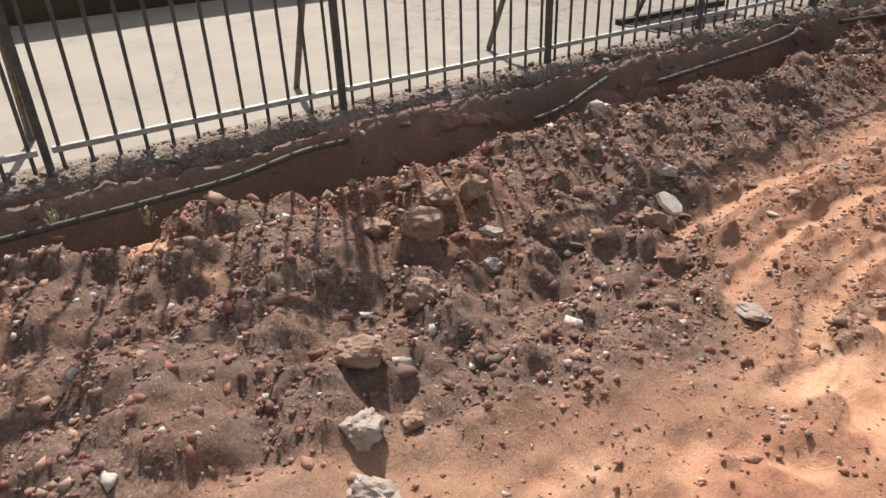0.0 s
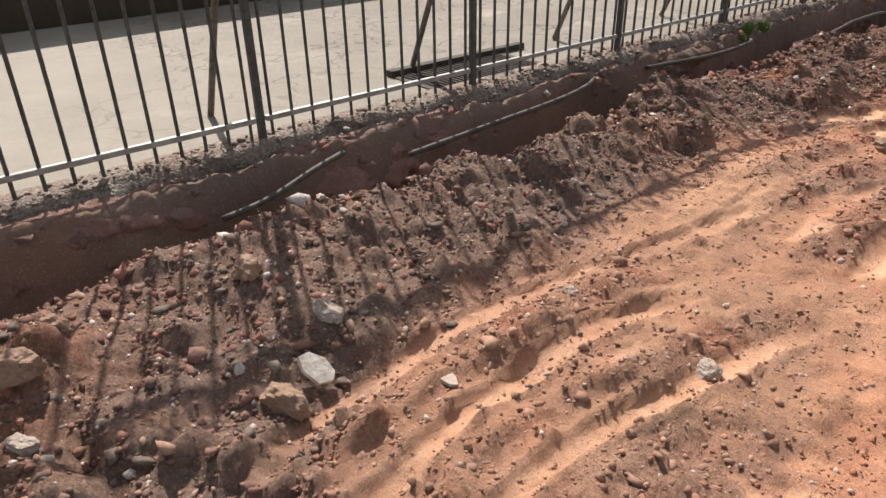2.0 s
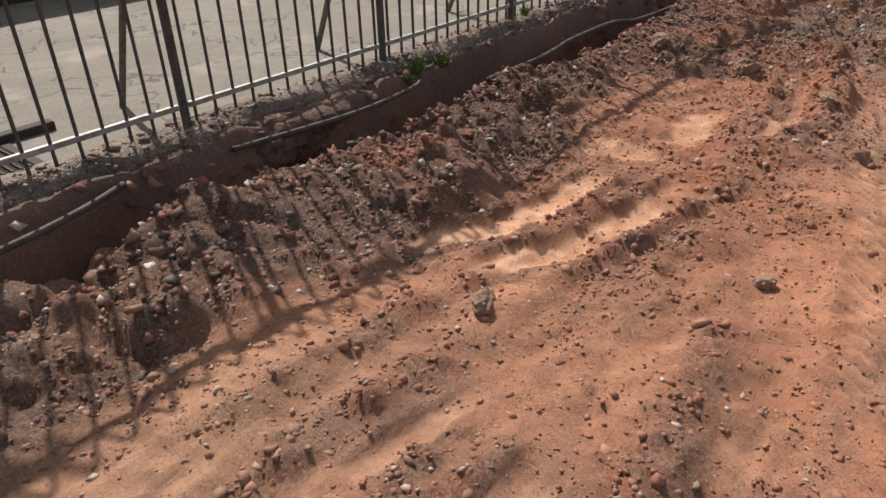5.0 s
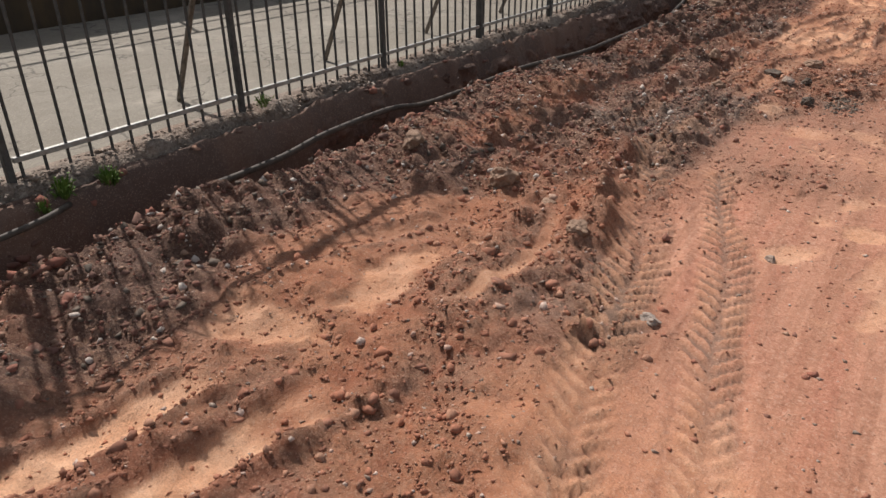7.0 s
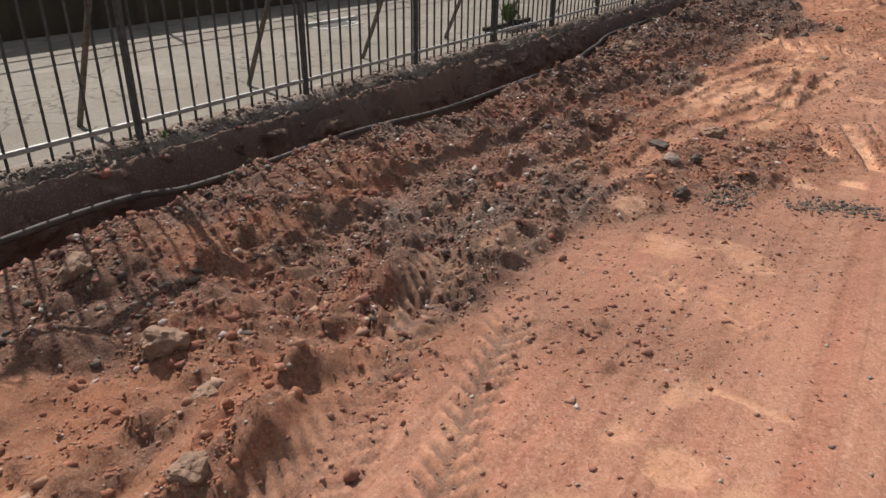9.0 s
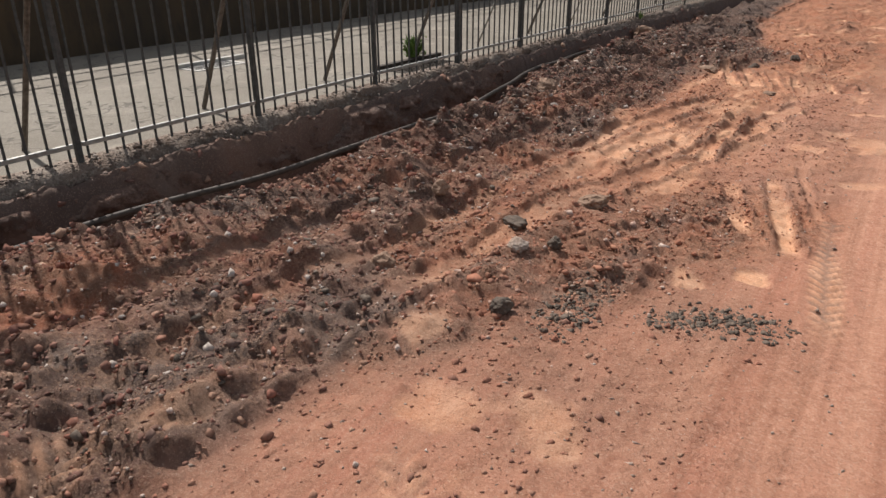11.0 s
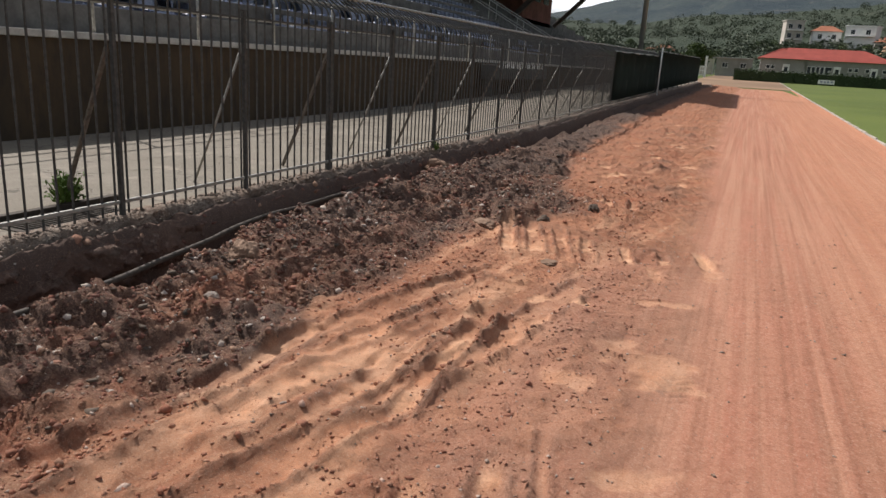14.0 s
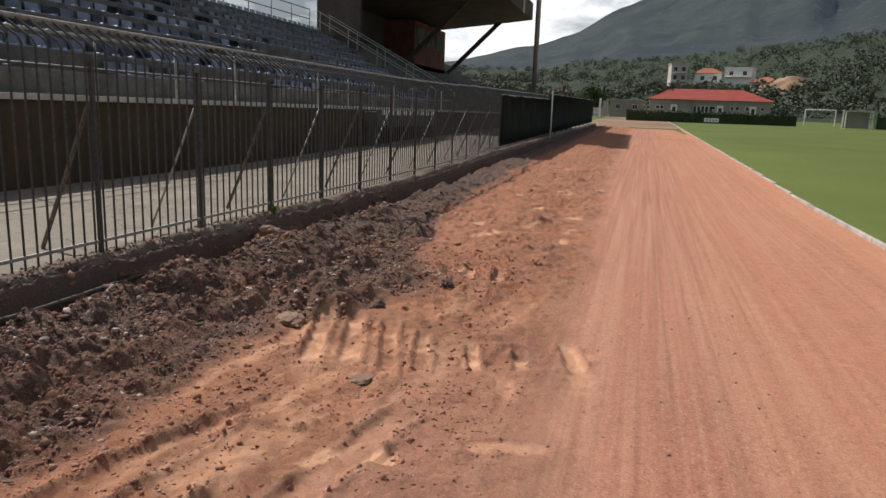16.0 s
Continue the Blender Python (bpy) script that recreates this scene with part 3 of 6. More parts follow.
shelf = np.exp(-(((GX - 6.75) / 0.65) ** 4) - (((GY + 1.62) / 0.36) ** 4))
sand = np.maximum(sand, 0.45 * shelf * smooth(-0.6, 0.1, fbm(GX + 4, GY, 1.9, 4)))
rough *= 1 - 0.5 * shelf
sand *= 1 - 0.5 * smooth(9.0, 10.0, GX) * smooth(13.2, 12.2, GX)
wet_way = np.interp(GX, [-3, 0, 1.5, 2.2, 3, 4.6, 6.5, 8, 10, 11.5, 14, 26], [0.4, 0.45, 0.5, 0.7, 0.95, 0.95, 0.9, 0.75, 0.75, 0.9, 0.95, 0.95])
damp_shade = np.maximum(damp_shade, wet_way * loose * smooth(-0.5, 0.3, fbm(GX + 12, GY + 81, 1.6, 5) + 0.35 * smooth(-1.6, -0.7, GY) - 0.1))
drag = fbm(GX * 0.22 + 5, GY, 6.5, 4)
H += (1 - loose) * (1 - flat) * (0.014 * drag * (1 - 0.7 * orange) + 0.012 * fbm(GX, GY, 9.0, 3) + 0.006 * fbm(GX, GY, 21.0, 2))
sand *= np.where(flat > 0.8, 1.0, 0.45 + 0.55 * smooth(-0.25, 0.2, drag + 0.25 * fbm(GX, GY, 3.0, 3)))
calm = 1 - np.maximum(np.maximum(orange, trod), 0.8 * mild)


def near(pts, reach):
    px, py = [p[0] for p in pts], [p[1] for p in pts]
    i0, i1 = np.searchsorted(XS, [min(px) - reach, max(px) + reach])
    j = np.where((YS > min(py) - reach) & (YS < max(py) + reach))[0]
    return (slice(i0, i1), slice(j[0], j[-1] + 1)) if len(j) and i1 > i0 else None


def along(pts, sl):
    """Distance to a line through pts, signed, and the way along it."""
    x, y = GX[sl], GY[sl]
    best, side, way, run = np.full(x.shape, 9.0), np.zeros_like(x), np.zeros_like(x), 0.0
    for (ax, ay), (bx, by) in zip(pts, pts[1:]):
        ux, uy = bx - ax, by - ay
        n = math.hypot(ux, uy)
        t = np.clip(((x - ax) * ux + (y - ay) * uy) / n ** 2, 0, 1)
        dist = np.hypot(x - ax - t * ux, y - ay - t * uy)
        s = ((x - ax) * uy - (y - ay) * ux) / n
        hit = dist < best
        best, side, way = np.where(hit, dist, best), np.where(hit, s, side), np.where(hit, run + t * n, way)
        run += n
    return best, side, way, run


def curve(pts, step=0.15):
    """Smooth a coarse line (Catmull-Rom)."""
    p = [pts[0], *pts, pts[-1]]
    out = []
    for a, b, c, e in zip(p, p[1:], p[2:], p[3:]):
        n = max(2, int(math.hypot(c[0] - b[0], c[1] - b[1]) / step))
        for k in range(n):
            t = k / n
            out.append(tuple(0.5 * (2 * b[i] + (c[i] - a[i]) * t + (2 * a[i] - 5 * b[i] + 4 * c[i] - e[i]) * t * t + (3 * b[i] - a[i] - 3 * c[i] + e[i]) * t ** 3) for i in (0, 1)))
    return out + [pts[-1]]


def rut(pts, width, deep=0.03, lip_h=0.02, pale=0.8, tread=0.0, pitch=0.085):
    """A wheel's groove: pressed floor, pushed-up edges, perhaps a tread."""
    pts = curve(pts)
    sl = near(pts, width * 1.6)
    if sl is None:
        return
    deep, lip_h, pale = deep * 0.6, lip_h * 0.75, pale * 0.9
    w = width / 2
    dist, side, way, run = along(pts, sl)
    wob = 0.45 * w * fbm(GX[sl], GY[sl], 3.0, 4)
    q = (dist + wob) / w
    ends = smooth(0, 0.25, way) * smooth(run, run - 0.25, way)
    floor_ = smooth(1.35, 0.45, q) * ends
    core = smooth(1.0, 0.6, q) * ends
    edge_ = np.exp(-(((q - 1.25) / 0.25) ** 2)) * ends
    H[sl] += -deep * floor_ + lip_h * edge_ * (0.7 + 0.6 * fbm(GX[sl], GY[sl], 7.0, 2))
    if tread:
        v = (way + np.abs(side) * 0.95 + 0.5 * pitch * (side > 0) + 0.012 * fbm(GX[sl], GY[sl], 6.0, 2)) / pitch
        lug = smooth(-0.35, 0.45, np.sin(2 * math.pi * v)) * smooth(0.0, 0.03, np.abs(side))
        worn = smooth(-0.75, 0.1, fbm(GX[sl] + 3, GY[sl] + 9, 2.2, 3))
        H[sl] += 0.7 * tread * core * lug * worn
        # shade between the lugs is coloured in: grooves greyer and darker
        grey[sl] = np.maximum(grey[sl], 0.9 * core * (1 - lug) * worn)
        flat[sl] *= 1 - 0.8 * core * (1 - lug) * worn
        damp_shade[sl] = np.maximum(damp_shade[sl], 0.45 * core * (1 - lug) * worn)
    if tread:
        core = core * (0.25 + 0.75 * lug)
    pack[sl] = np.maximum(pack[sl], min(pale, 1.0) * core * np.clip(smooth(-0.45, 0.35, fbm(GX[sl], GY[sl], 1.9, 4)) * max(1.0, pale * 1.2), 0, 1))
    rough[sl] *= 1 - 0.75 * core * smooth(-0.6, 0.2, fbm(GX[sl] + 5, GY[sl], 1.6, 3))
    if not tread:
        rough[sl] = np.clip(rough[sl] + 0.22 * edge_, 0, 1)
        grey[sl] = np.clip(grey[sl] + 0.35 * edge_, 0, 1)
        sand[sl] *= 1 - 0.7 * edge_


def bund(pts, width, high):
    """A crumbly ridge thrown up beside the wheels."""
    pts = curve(pts)
    sl = near(pts, width * 2.2)
    dist, side, way, run = along(pts, sl)
    q = (dist + 0.6 * width * fbm(GX[sl], GY[sl], 3.0, 3)) / width
    k = np.exp(-q * q) * smooth(0, 0.3, way) * smooth(run, run - 0.3, way)
    H[sl] += high * k * (0.75 + 0.6 * fbm(GX[sl], GY[sl], 4.0, 3))
    rough[sl] = np.clip(np.maximum(rough[sl], 0.95 * k), 0, 1)
    grey[sl] = np.maximum(grey[sl], 0.35 * k)
    flat[sl] *= 1 - k
    sand[sl] *= 1 - k


def patch(x, y, rx, ry, turn=0.0, pale=0.8, deep=0.012):
    """A pressed, pale spot."""
    sl = near([(x, y)], max(rx, ry) * 1.7)
    if sl is None:
        return
    c, s = math.cos(radians(turn)), math.sin(radians(turn))
    u, v = (GX[sl] - x) * c + (GY[sl] - y) * s, -(GX[sl] - x) * s + (GY[sl] - y) * c
    q = np.maximum(np.abs(u) / rx, np.abs(v) / ry) * 0.6 + np.hypot(u / rx, v / ry) * 0.4 + 1.3 * fbm(GX[sl], GY[sl], 5.0, 4)
    k = smooth(1.15, 0.5, q)
    H[sl] -= deep * k
    pack[sl] = np.maximum(pack[sl], pale * k)
    rough[sl] *= 1 - 0.8 * k


# grooves at the start of the walk, with crumbly bands between them
rut([(0.2, -2.05), (0.55, -1.88), (0.93, -1.77), (1.40, -1.75), (1.94, -1.80), (2.31, -1.88), (2.9, -1.95), (3.3, -1.98)], 0.1, 0.03, 0.02, 0.6)
rut([(0.3, -2.42), (0.45, -2.27), (0.82, -2.16), (1.26, -2.09), (1.75, -2.10), (2.31, -2.23)], 0.1, 0.032, 0.02, 0.6)
rut([(0.2, -2.75), (0.45, -2.59), (0.69, -2.49), (1.21, -2.42), (1.69, -2.49), (2.2, -2.54), (2.45, -2.58)], 0.11, 0.035, 0.02, 0.65)
rut([(0.0, -2.68), (0.2, -2.71), (0.6, -2.79)], 0.14, 0.03, 0.02, 1.2)
bund([(0.3, -2.3), (0.47, -2.12), (0.72, -2.0), (1.02, -1.94), (1.44, -1.92), (1.94, -1.95), (2.3, -2.03)], 0.08, 0.022)
bund([(0.45, -2.5), (0.71, -2.34), (1.04, -2.27), (1.37, -2.29), (1.67, -2.35), (1.83, -2.37), (2.15, -2.44), (2.5, -2.5)], 0.075, 0.032)
bund([(0.9, -2.62), (1.3, -2.58), (1.75, -2.62)], 0.1, 0.015)
rut([(1.49, -2.21), (1.78, -2.31)], 0.07, 0.01, 0.008, 0.9)
patch(1.4, -2.9, 0.28, 0.13, 5, 1.0)
patch(0.3, -2.9, 0.45, 0.15, 10)
patch(-0.6, -2.75, 0.4, 0.2, 0, 0.6)
patch(3.05, -2.26, 0.12, 0.05, -15, 0.8)
# pressed streaks in the second stretch
rut([(1.6, -1.67), (2.03, -1.78), (2.3, -1.81)], 0.09, 0.012, 0.008, 0.95)
rut([(1.95, -2.05), (2.14, -2.12), (2.38, -2.19)], 0.09, 0.012, 0.008, 1.0)
rut([(2.82, -1.92), (3.19, -1.89), (3.45, -1.86)], 0.09, 0.02, 0.01, 0.95)
rut([(2.8, -2.23), (3.22, -2.22)], 0.09, 0.03, 0.015, 0.95)
rut([(3.4, -2.21), (3.71, -2.25), (4.1, -2.29)], 0.1, 0.025, 0.012, 1.0)
rut([(2.7, -2.6), (3.04, -2.53), (3.42, -2.56), (3.98, -2.62)], 0.13, 0.03, 0.012, 0.95)
rut([(2.95, -2.78), (3.23, -2.76), (3.62, -2.79)], 0.1, 0.02, 0.01, 0.8)
patch(2.87, -2.85, 0.12, 0.06, 0, 0.9)
rut([(4.6, -3.05), (3.9, -2.98), (3.2, -3.0)], 0.14, 0.01, 0.01, 0.6)
bund([(2.6, -2.36), (2.95, -2.31), (3.24, -2.34), (3.9, -2.37)], 0.08, 0.035)
bund([(2.7, -2.47), (3.10, -2.43), (3.51, -2.47), (4.05, -2.5)], 0.07, 0.035)
bund([(3.2, -1.79), (3.70, -1.8), (4.46, -1.8)], 0.09, 0.03)
bund([(4.25, -1.85), (4.7, -1.9), (5.31, -2.0)], 0.06, 0.025)
bund([(2.75, -2.7), (3.2, -2.67), (3.8, -2.7)], 0.06, 0.025)
bund([(3.0, -2.05), (3.6, -2.06), (4.3, -2.1)], 0.09, 0.022)
bund([(3.6, -2.88), (4.3, -2.85), (5.0, -2.75)], 0.1, 0.025)
# broad pressed bands by the bend in the shadow line
rut([(4.45, -1.5), (4.69, -1.60), (5.01, -1.74), (5.37, -1.81), (5.74, -1.84)], 0.16, 0.03, 0.02, 1.6)
rut([(4.5, -1.8), (4.76, -1.90), (4.99, -2.04), (5.31, -2.11), (5.67, -2.18), (6.0, -2.22)], 0.2, 0.045, 0.015, 2.2)
rut([(5.9, -1.46), (6.43, -1.53), (7.09, -1.76), (7.24, -1.88)], 0.1, 0.012, 0.008, 0.8)
rut([(7.06, -1.85), (7.03, -2.07), (7.08, -2.27)], 0.1, 0.015, 0.01, 0.8)
patch(5.97, -1.78, 0.12, 0.16, 10, 0.6)
patch(4.95, -2.0, 0.25, 0.09, -20, 0.9)
bund([(4.6, -2.05), (4.97, -2.2), (5.29, -2.27), (5.8, -2.34)], 0.05, 0.05)
bund([(4.6, -1.75), (5.1, -1.9), (5.6, -1.99)], 0.05, 0.03)
bund([(5.15, -2.4), (5.4, -2.5), (5.7, -2.58)], 0.11, 0.06)
bund([(6.3, -2.3), (6.6, -2.32), (6.9, -2.42)], 0.09, 0.05)
patch(6.7, -1.95, 0.35, 0.12, 0, 0.6)
bund([(6.2, -2.42), (6.8, -2.46), (7.33, -2.47), (7.7, -2.42), (8.2, -2.28), (9.0, -2.12)], 0.12, 0.085)
bund([(6.3, -2.12), (7.1, -2.22), (7.9, -2.08), (8.8, -1.9)], 0.13, 0.05)
bund([(7.6, -1.7), (8.6, -1.72), (9.8, -1.85)], 0.16, 0.04)
rut([(7.7, -2.22), (7.0, -2.36), (6.4, -2.3)], 0.1, 0.02, 0.01, 0.6)
bund([(-0.9, -2.2), (0.0, -2.25), (0.5, -2.15)], 0.16, 0.04)
bund([(-2.0, -1.75), (-1.1, -1.65), (-0.4, -1.75), (0.2, -1.6)], 0.16, 0.04)
bund([(10.0, -2.75), (10.6, -2.8), (11.2, -2.95)], 0.2, 0.05)
# treaded wheel tracks
rut([(9.2, -2.2), (8.77, -2.35), (8.25, -2.52), (7.8, -2.64), (7.4, -2.76), (6.95, -2.84), (6.41, -2.95), (5.95, -3.06), (5.4, -3.2)], 0.30, 0.014, 0.01, 0.55, 0.03)
rut([(8.9, -2.75), (8.33, -2.88), (7.5, -3.13), (6.69, -3.28), (6.15, -3.41), (5.0, -3.6)], 0.25, 0.014, 0.01, 0.55, 0.03)
rut([(6.1, -3.1), (5.3, -3.2), (4.6, -3.3)], 0.28, 0.014, 0.01, 0.6, 0.03)
# strips and spots on the rolled surface
for x0, y0, a, b, ang in ((9.5, -3.3, 0.2, 0.08, -40), (10.3, -2.75, 0.14, 0.1, -20), (9.9, -3.1, 0.12, 0.12, 0), (10.0, -3.5, 0.2, 0.1, 30), (8.6, -3.5, 0.3, 0.05, -25), (8.0, -3.75, 0.4, 0.06, -20), (16.2, -4.04, 0.05, 0.2, 12), (15.13, -3.81, 0.14, 0.15, 10), (14.96, -4.16, 0.2, 0.15, 10), (13.72, -4.15, 0.08, 0.22, 20), (14.55, -3.7, 0.1, 0.14, 0), (12.5, -3.1, 0.12, 0.06, 0), (17.5, -4.28, 0.4, 0.07, 0), (17.3, -3.55, 0.12, 0.05, 0), (17.0, -3.85, 0.14, 0.05, 20)):
    patch(x0, y0, a, b, ang, 0.48, 0.006)
rut([(9.68, -3.06), (9.25, -3.4)], 0.2, 0.01, 0.006, 0.55, 0.03)
rut([(9.68, -3.44), (9.1, -3.7)], 0.24, 0.01, 0.006, 0.7, 0.03)
rut([(8.78, -3.4), (8.76, -3.7), (8.7, -4.0)], 0.05, 0.012, 0.008, 0.9)
patch(7.94, -3.43, 0.2, 0.07, -50, 0.7, 0.01)
patch(8.28, -3.6, 0.13, 0.07, -30, 0.7, 0.012)
patch(7.5, -3.75, 0.3, 0.1, -20, 0.6, 0.006)
# long ruts of the third stretch
for line in ([(13.1, -2.32), (13.8, -2.3), (14.7, -2.32)], [(13.0, -2.5), (13.6, -2.58), (14.1, -2.66), (15.0, -2.9)], [(13.2, -2.7), (13.83, -3.0), (14.42, -3.2)], [(13.9, -2.88), (14.6, -2.9), (15.5, -2.88)], [(14.0, -3.08), (14.7, -3.1), (15.4, -3.06)], [(14.6, -2.5), (15.4, -2.62), (16.3, -2.66)], [(12.6, -2.0), (13.12, -2.14), (13.8, -2.22)]):
    bund(line, 0.04, 0.016)
rut([(13.1, -2.24), (13.8, -2.2), (14.6, -2.2)], 0.11, 0.02, 0.01, 0.9)
rut([(13.9, -2.72), (14.4, -2.75), (15.0, -2.82)], 0.11, 0.02, 0.01, 0.9)
bund([(9.0, -1.5), (9.72, -1.72), (10.25, -1.86), (10.9, -2.08)], 0.1, 0.05)
bund([(8.9, -2.2), (9.3, -2.4), (9.75, -2.32), (10.3, -2.5)], 0.12, 0.05)
bund([(10.9, -1.6), (11.5, -1.82), (12.2, -2.15), (13.2, -2.3)], 0.09, 0.035)
rut([(9.2, -1.95), (10.8, -2.08), (11.7, -2.15), (13.5, -2.18), (14.9, -2.4), (16.4, -2.75)], 0.2, 0.04, 0.03, 0.35)
rut([(9.0, -2.4), (10.7, -2.5), (11.9, -2.55), (13.0, -2.8), (15.0, -3.2), (16.6, -3.4)], 0.18, 0.02, 0.03, 0.4)
rut([(9.6, -1.55), (11.2, -1.6), (12.6, -1.62), (14.0, -1.75)], 0.16, 0.03, 0.03, 0.1)
rut([(13.0, -2.45), (14.0, -2.62), (15.2, -2.85)], 0.2, 0.025, 0.02, 0.8)
rut([(13.6, -3.06), (14.4, -3.02), (15.1, -3.0)], 0.12, 0.012, 0.03, 1.3)
patch(15.86, -3.45, 0.08, 0.06, 0, 1.0, 0.01)
patch(15.76, -3.17, 0.12, 0.05, -10, 0.9, 0.01)
patch(15.3, -3.3, 0.3, 0.05, -10, 0.6, 0.01)
rut([(13.2, -2.75), (14.6, -2.85)], 0.14, 0.02, 0.015, 0.7)
rut([(13.7, -3.56), (12.98, -3.73), (12.1, -3.93)], 0.15, 0.025, 0.03, 1.5)
rut([(13.39, -3.33), (12.82, -3.49), (12.35, -3.65)], 0.13, 0.025, 0.03, 1.1)
rut([(13.0, -4.05), (12.1, -4.1), (11.1, -4.2)], 0.17, 0.01, 0.01, 0.8, 0.02)
patch(11.73, -3.79, 0.08, 0.07, 0, 1.0, 0.01)
patch(11.55, -3.5, 0.14, 0.06, 20, 0.7, 0.01)
rut([(14.0, -3.7), (12.7, -4.02)], 0.08, 0.02, 0.03, 0.5)
for x0, y0, a_, b_, ang in ((13.9, -2.5, 0.7, 0.13, -10), (14.4, -2.85, 0.6, 0.12, -8), (12.9, -2.35, 0.5, 0.09, -5), (15.6, -2.75, 0.5, 0.12, -12), (13.0, -3.0, 0.4, 0.08, -10)):
    patch(x0, y0, a_, b_, ang, 0.45, 0.004)
# thin pale streaks dragged along the orange earth
streaks = orange * smooth(20.0, 18.0, GX) * smooth(0.02, 0.3, fbm(GX * 0.13 + 4, GY + 0.12 * GX, 6.0, 4))
pack = np.maximum(pack, 0.6 * streaks)
# fingers pressed side by side
for a, b, w in (((18.06, -2.2), (16.7, -2.63), 0.14), ((18.1, -2.43), (16.88, -2.86), 0.14), ((17.95, -2.77), (16.8, -3.14), 0.13), ((17.8, -3.09), (16.97, -3.30), 0.12), ((17.8, -3.45), (17.11, -3.65), 0.1), ((17.8, -3.8), (17.2, -3.93), 0.1), ((18.05, -4.1), (17.3, -4.3), 0.12), ((20.2, -2.9), (19.4, -3.0), 0.12), ((20.3, -3.2), (19.4, -3.3), 0.12)):
    rut([a, ((a[0] + b[0]) / 2, (a[1] + b[1]) / 2), b], w, 0.028, 0.03, 2.6)
rut([(15.08, -4.24), (14.5, -4.16)], 0.3, 0.01, 0.006, 0.8, 0.025)
patch(-1.23, -0.72, 0.12, 0.24, 15, 0.8, 0.02)
# churned orange earth further on
for _ in range(34):
    cx, cy = rng.uniform(18.4, 34.0), rng.uniform(-3.7, -2.3)
    if rng.random() < 0.5:
        patch(cx, cy, rng.uniform(0.1, 0.35), rng.uniform(0.05, 0.12), rng.uniform(-30, 10), rng.uniform(0.5, 1.0), 0.015)
    else:
        bund([(cx - 0.5, cy + 0.12), (cx, cy), (cx + 0.4, cy - 0.1)], 0.13, rng.uniform(0.02, 0.05))
# drag lines of the roller on the track
lines = fbm(GX * 0.03 + 3, GY, 9.0, 3) * 0.004 + 0.006 * np.exp(-(((GY + 5.0 + 0.02 * np.sin(GX)) / 0.02) ** 2))
H += flat * lines
H += 0.006 * flat * fbm(GX, GY, 14.0, 2) * smooth(30, 12, GX)
grey = grey * (1 - 0.6 * pack)
for x0, y0, r in ((10.8, -3.05, 0.45), (11.1, -3.75, 0.4), (10.3, -2.75, 0.6), (12.1, -2.9, 0.6), (11.5, -3.2, 0.6), (9.2, -2.5, 0.5), (8.9, -2.95, 0.35), (10.2, -3.55, 0.6), (9.0, -3.3, 0.4)):
    sl = near([(x0, y0)], r * 2)
    k = np.exp(-(((GX[sl] - x0) ** 2 + (GY[sl] - y0) ** 2) / r ** 2))
    grey[sl] = np.maximum(grey[sl], 0.5 * k)
    flat[sl] *= 1 - 0.45 * k
    rough[sl] = np.maximum(rough[sl], 0.25 * k)
rough *= smooth(0.25, 0.45, d)
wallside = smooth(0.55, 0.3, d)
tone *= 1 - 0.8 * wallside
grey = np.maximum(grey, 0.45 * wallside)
H += smooth(0.42, 0.3, d) * (0.9 * clods(GX, GY, 0.13, 8, 0.5) + 0.8 * clods(GX, GY, 0.07, 9, 0.6)) * (0.4 + 0.6 * smooth(0.12, 0.2, d))
ridge = smooth(0.02, 0.4, fbm(GX * 0.45 + 11, GY * 1.3, 1.5, 4)) * (1 - pack) * (1 - flat) * (0.25 + 0.75 * calm)
sand = sand * (1 - 0.85 * ridge)
grey = np.maximum(grey, 0.75 * ridge)
rough = np.clip(rough + 0.45 * ridge * smooth(0.3, 0.5, d), 0, 1)
apron = np.exp(-(((GX - 5.75) / 0.8) ** 4) - (((GY + 2.98) / 0.4) ** 4)) * smooth(-0.7, -0.1, fbm(GX, GY + 33, 1.7, 4))
sand, rough, grey, tone = np.maximum(sand, 0.7 * apron), rough * (1 - 0.65 * apron), grey * (1 - 0.8 * apron), np.maximum(tone, 0.9 * apron)
wild = rough * (1 - 0.4 * mild) * (0.55 + 0.75 * smooth(-0.4, 0.5, fbm(GX + 50, GY + 8, 1.4, 3)))
heaps = loose * (1 - flat) * (1 - pack) * smooth(0.4, 0.65, d) * (0.45 + 0.55 * smooth(-0.4, 0.3, fbm(GX + 2, GY + 19, 0.9, 3)))
bx_, by_ = GX + 0.09 * fbm(GX, GY, 4.0, 3), GY + 0.09 * fbm(GX + 13, GY, 4.0, 3)
heaps *= smooth(32, 18, GX) * (1 - 0.6 * smooth(7.6, 8.4, GX) * smooth(12.0, 10.8, GX))
H += heaps * (0.8 * clods(bx_, by_, 0.42, 5, 0.55) + 0.9 * clods(bx_, by_, 0.25, 6, 0.55) - 0.06)
wx, wy = GX + 0.03 * fbm(GX, GY, 9.0, 2), GY + 0.03 * fbm(GX + 7, GY, 9.0, 2)
H += wild * (0.055 * fbm(GX, GY, 3.4, 4) + 0.75 * smooth(0.5, 0.9, rough) * clods(wx, wy, 0.17, 1, 0.4) + 0.8 * clods(wx, wy, 0.1, 2, 0.55) + 0.4 * clods(wx, wy, 0.06, 3, 0.8) + 0.012 * fbm(GX, GY, 24.0, 2))


def height(x, y):
    i, j = np.clip(np.searchsorted(XS, x), 1, len(XS) - 1), np.clip(np.searchsorted(-YS, -y), 1, len(YS) - 1)
    return float(H[i, j])


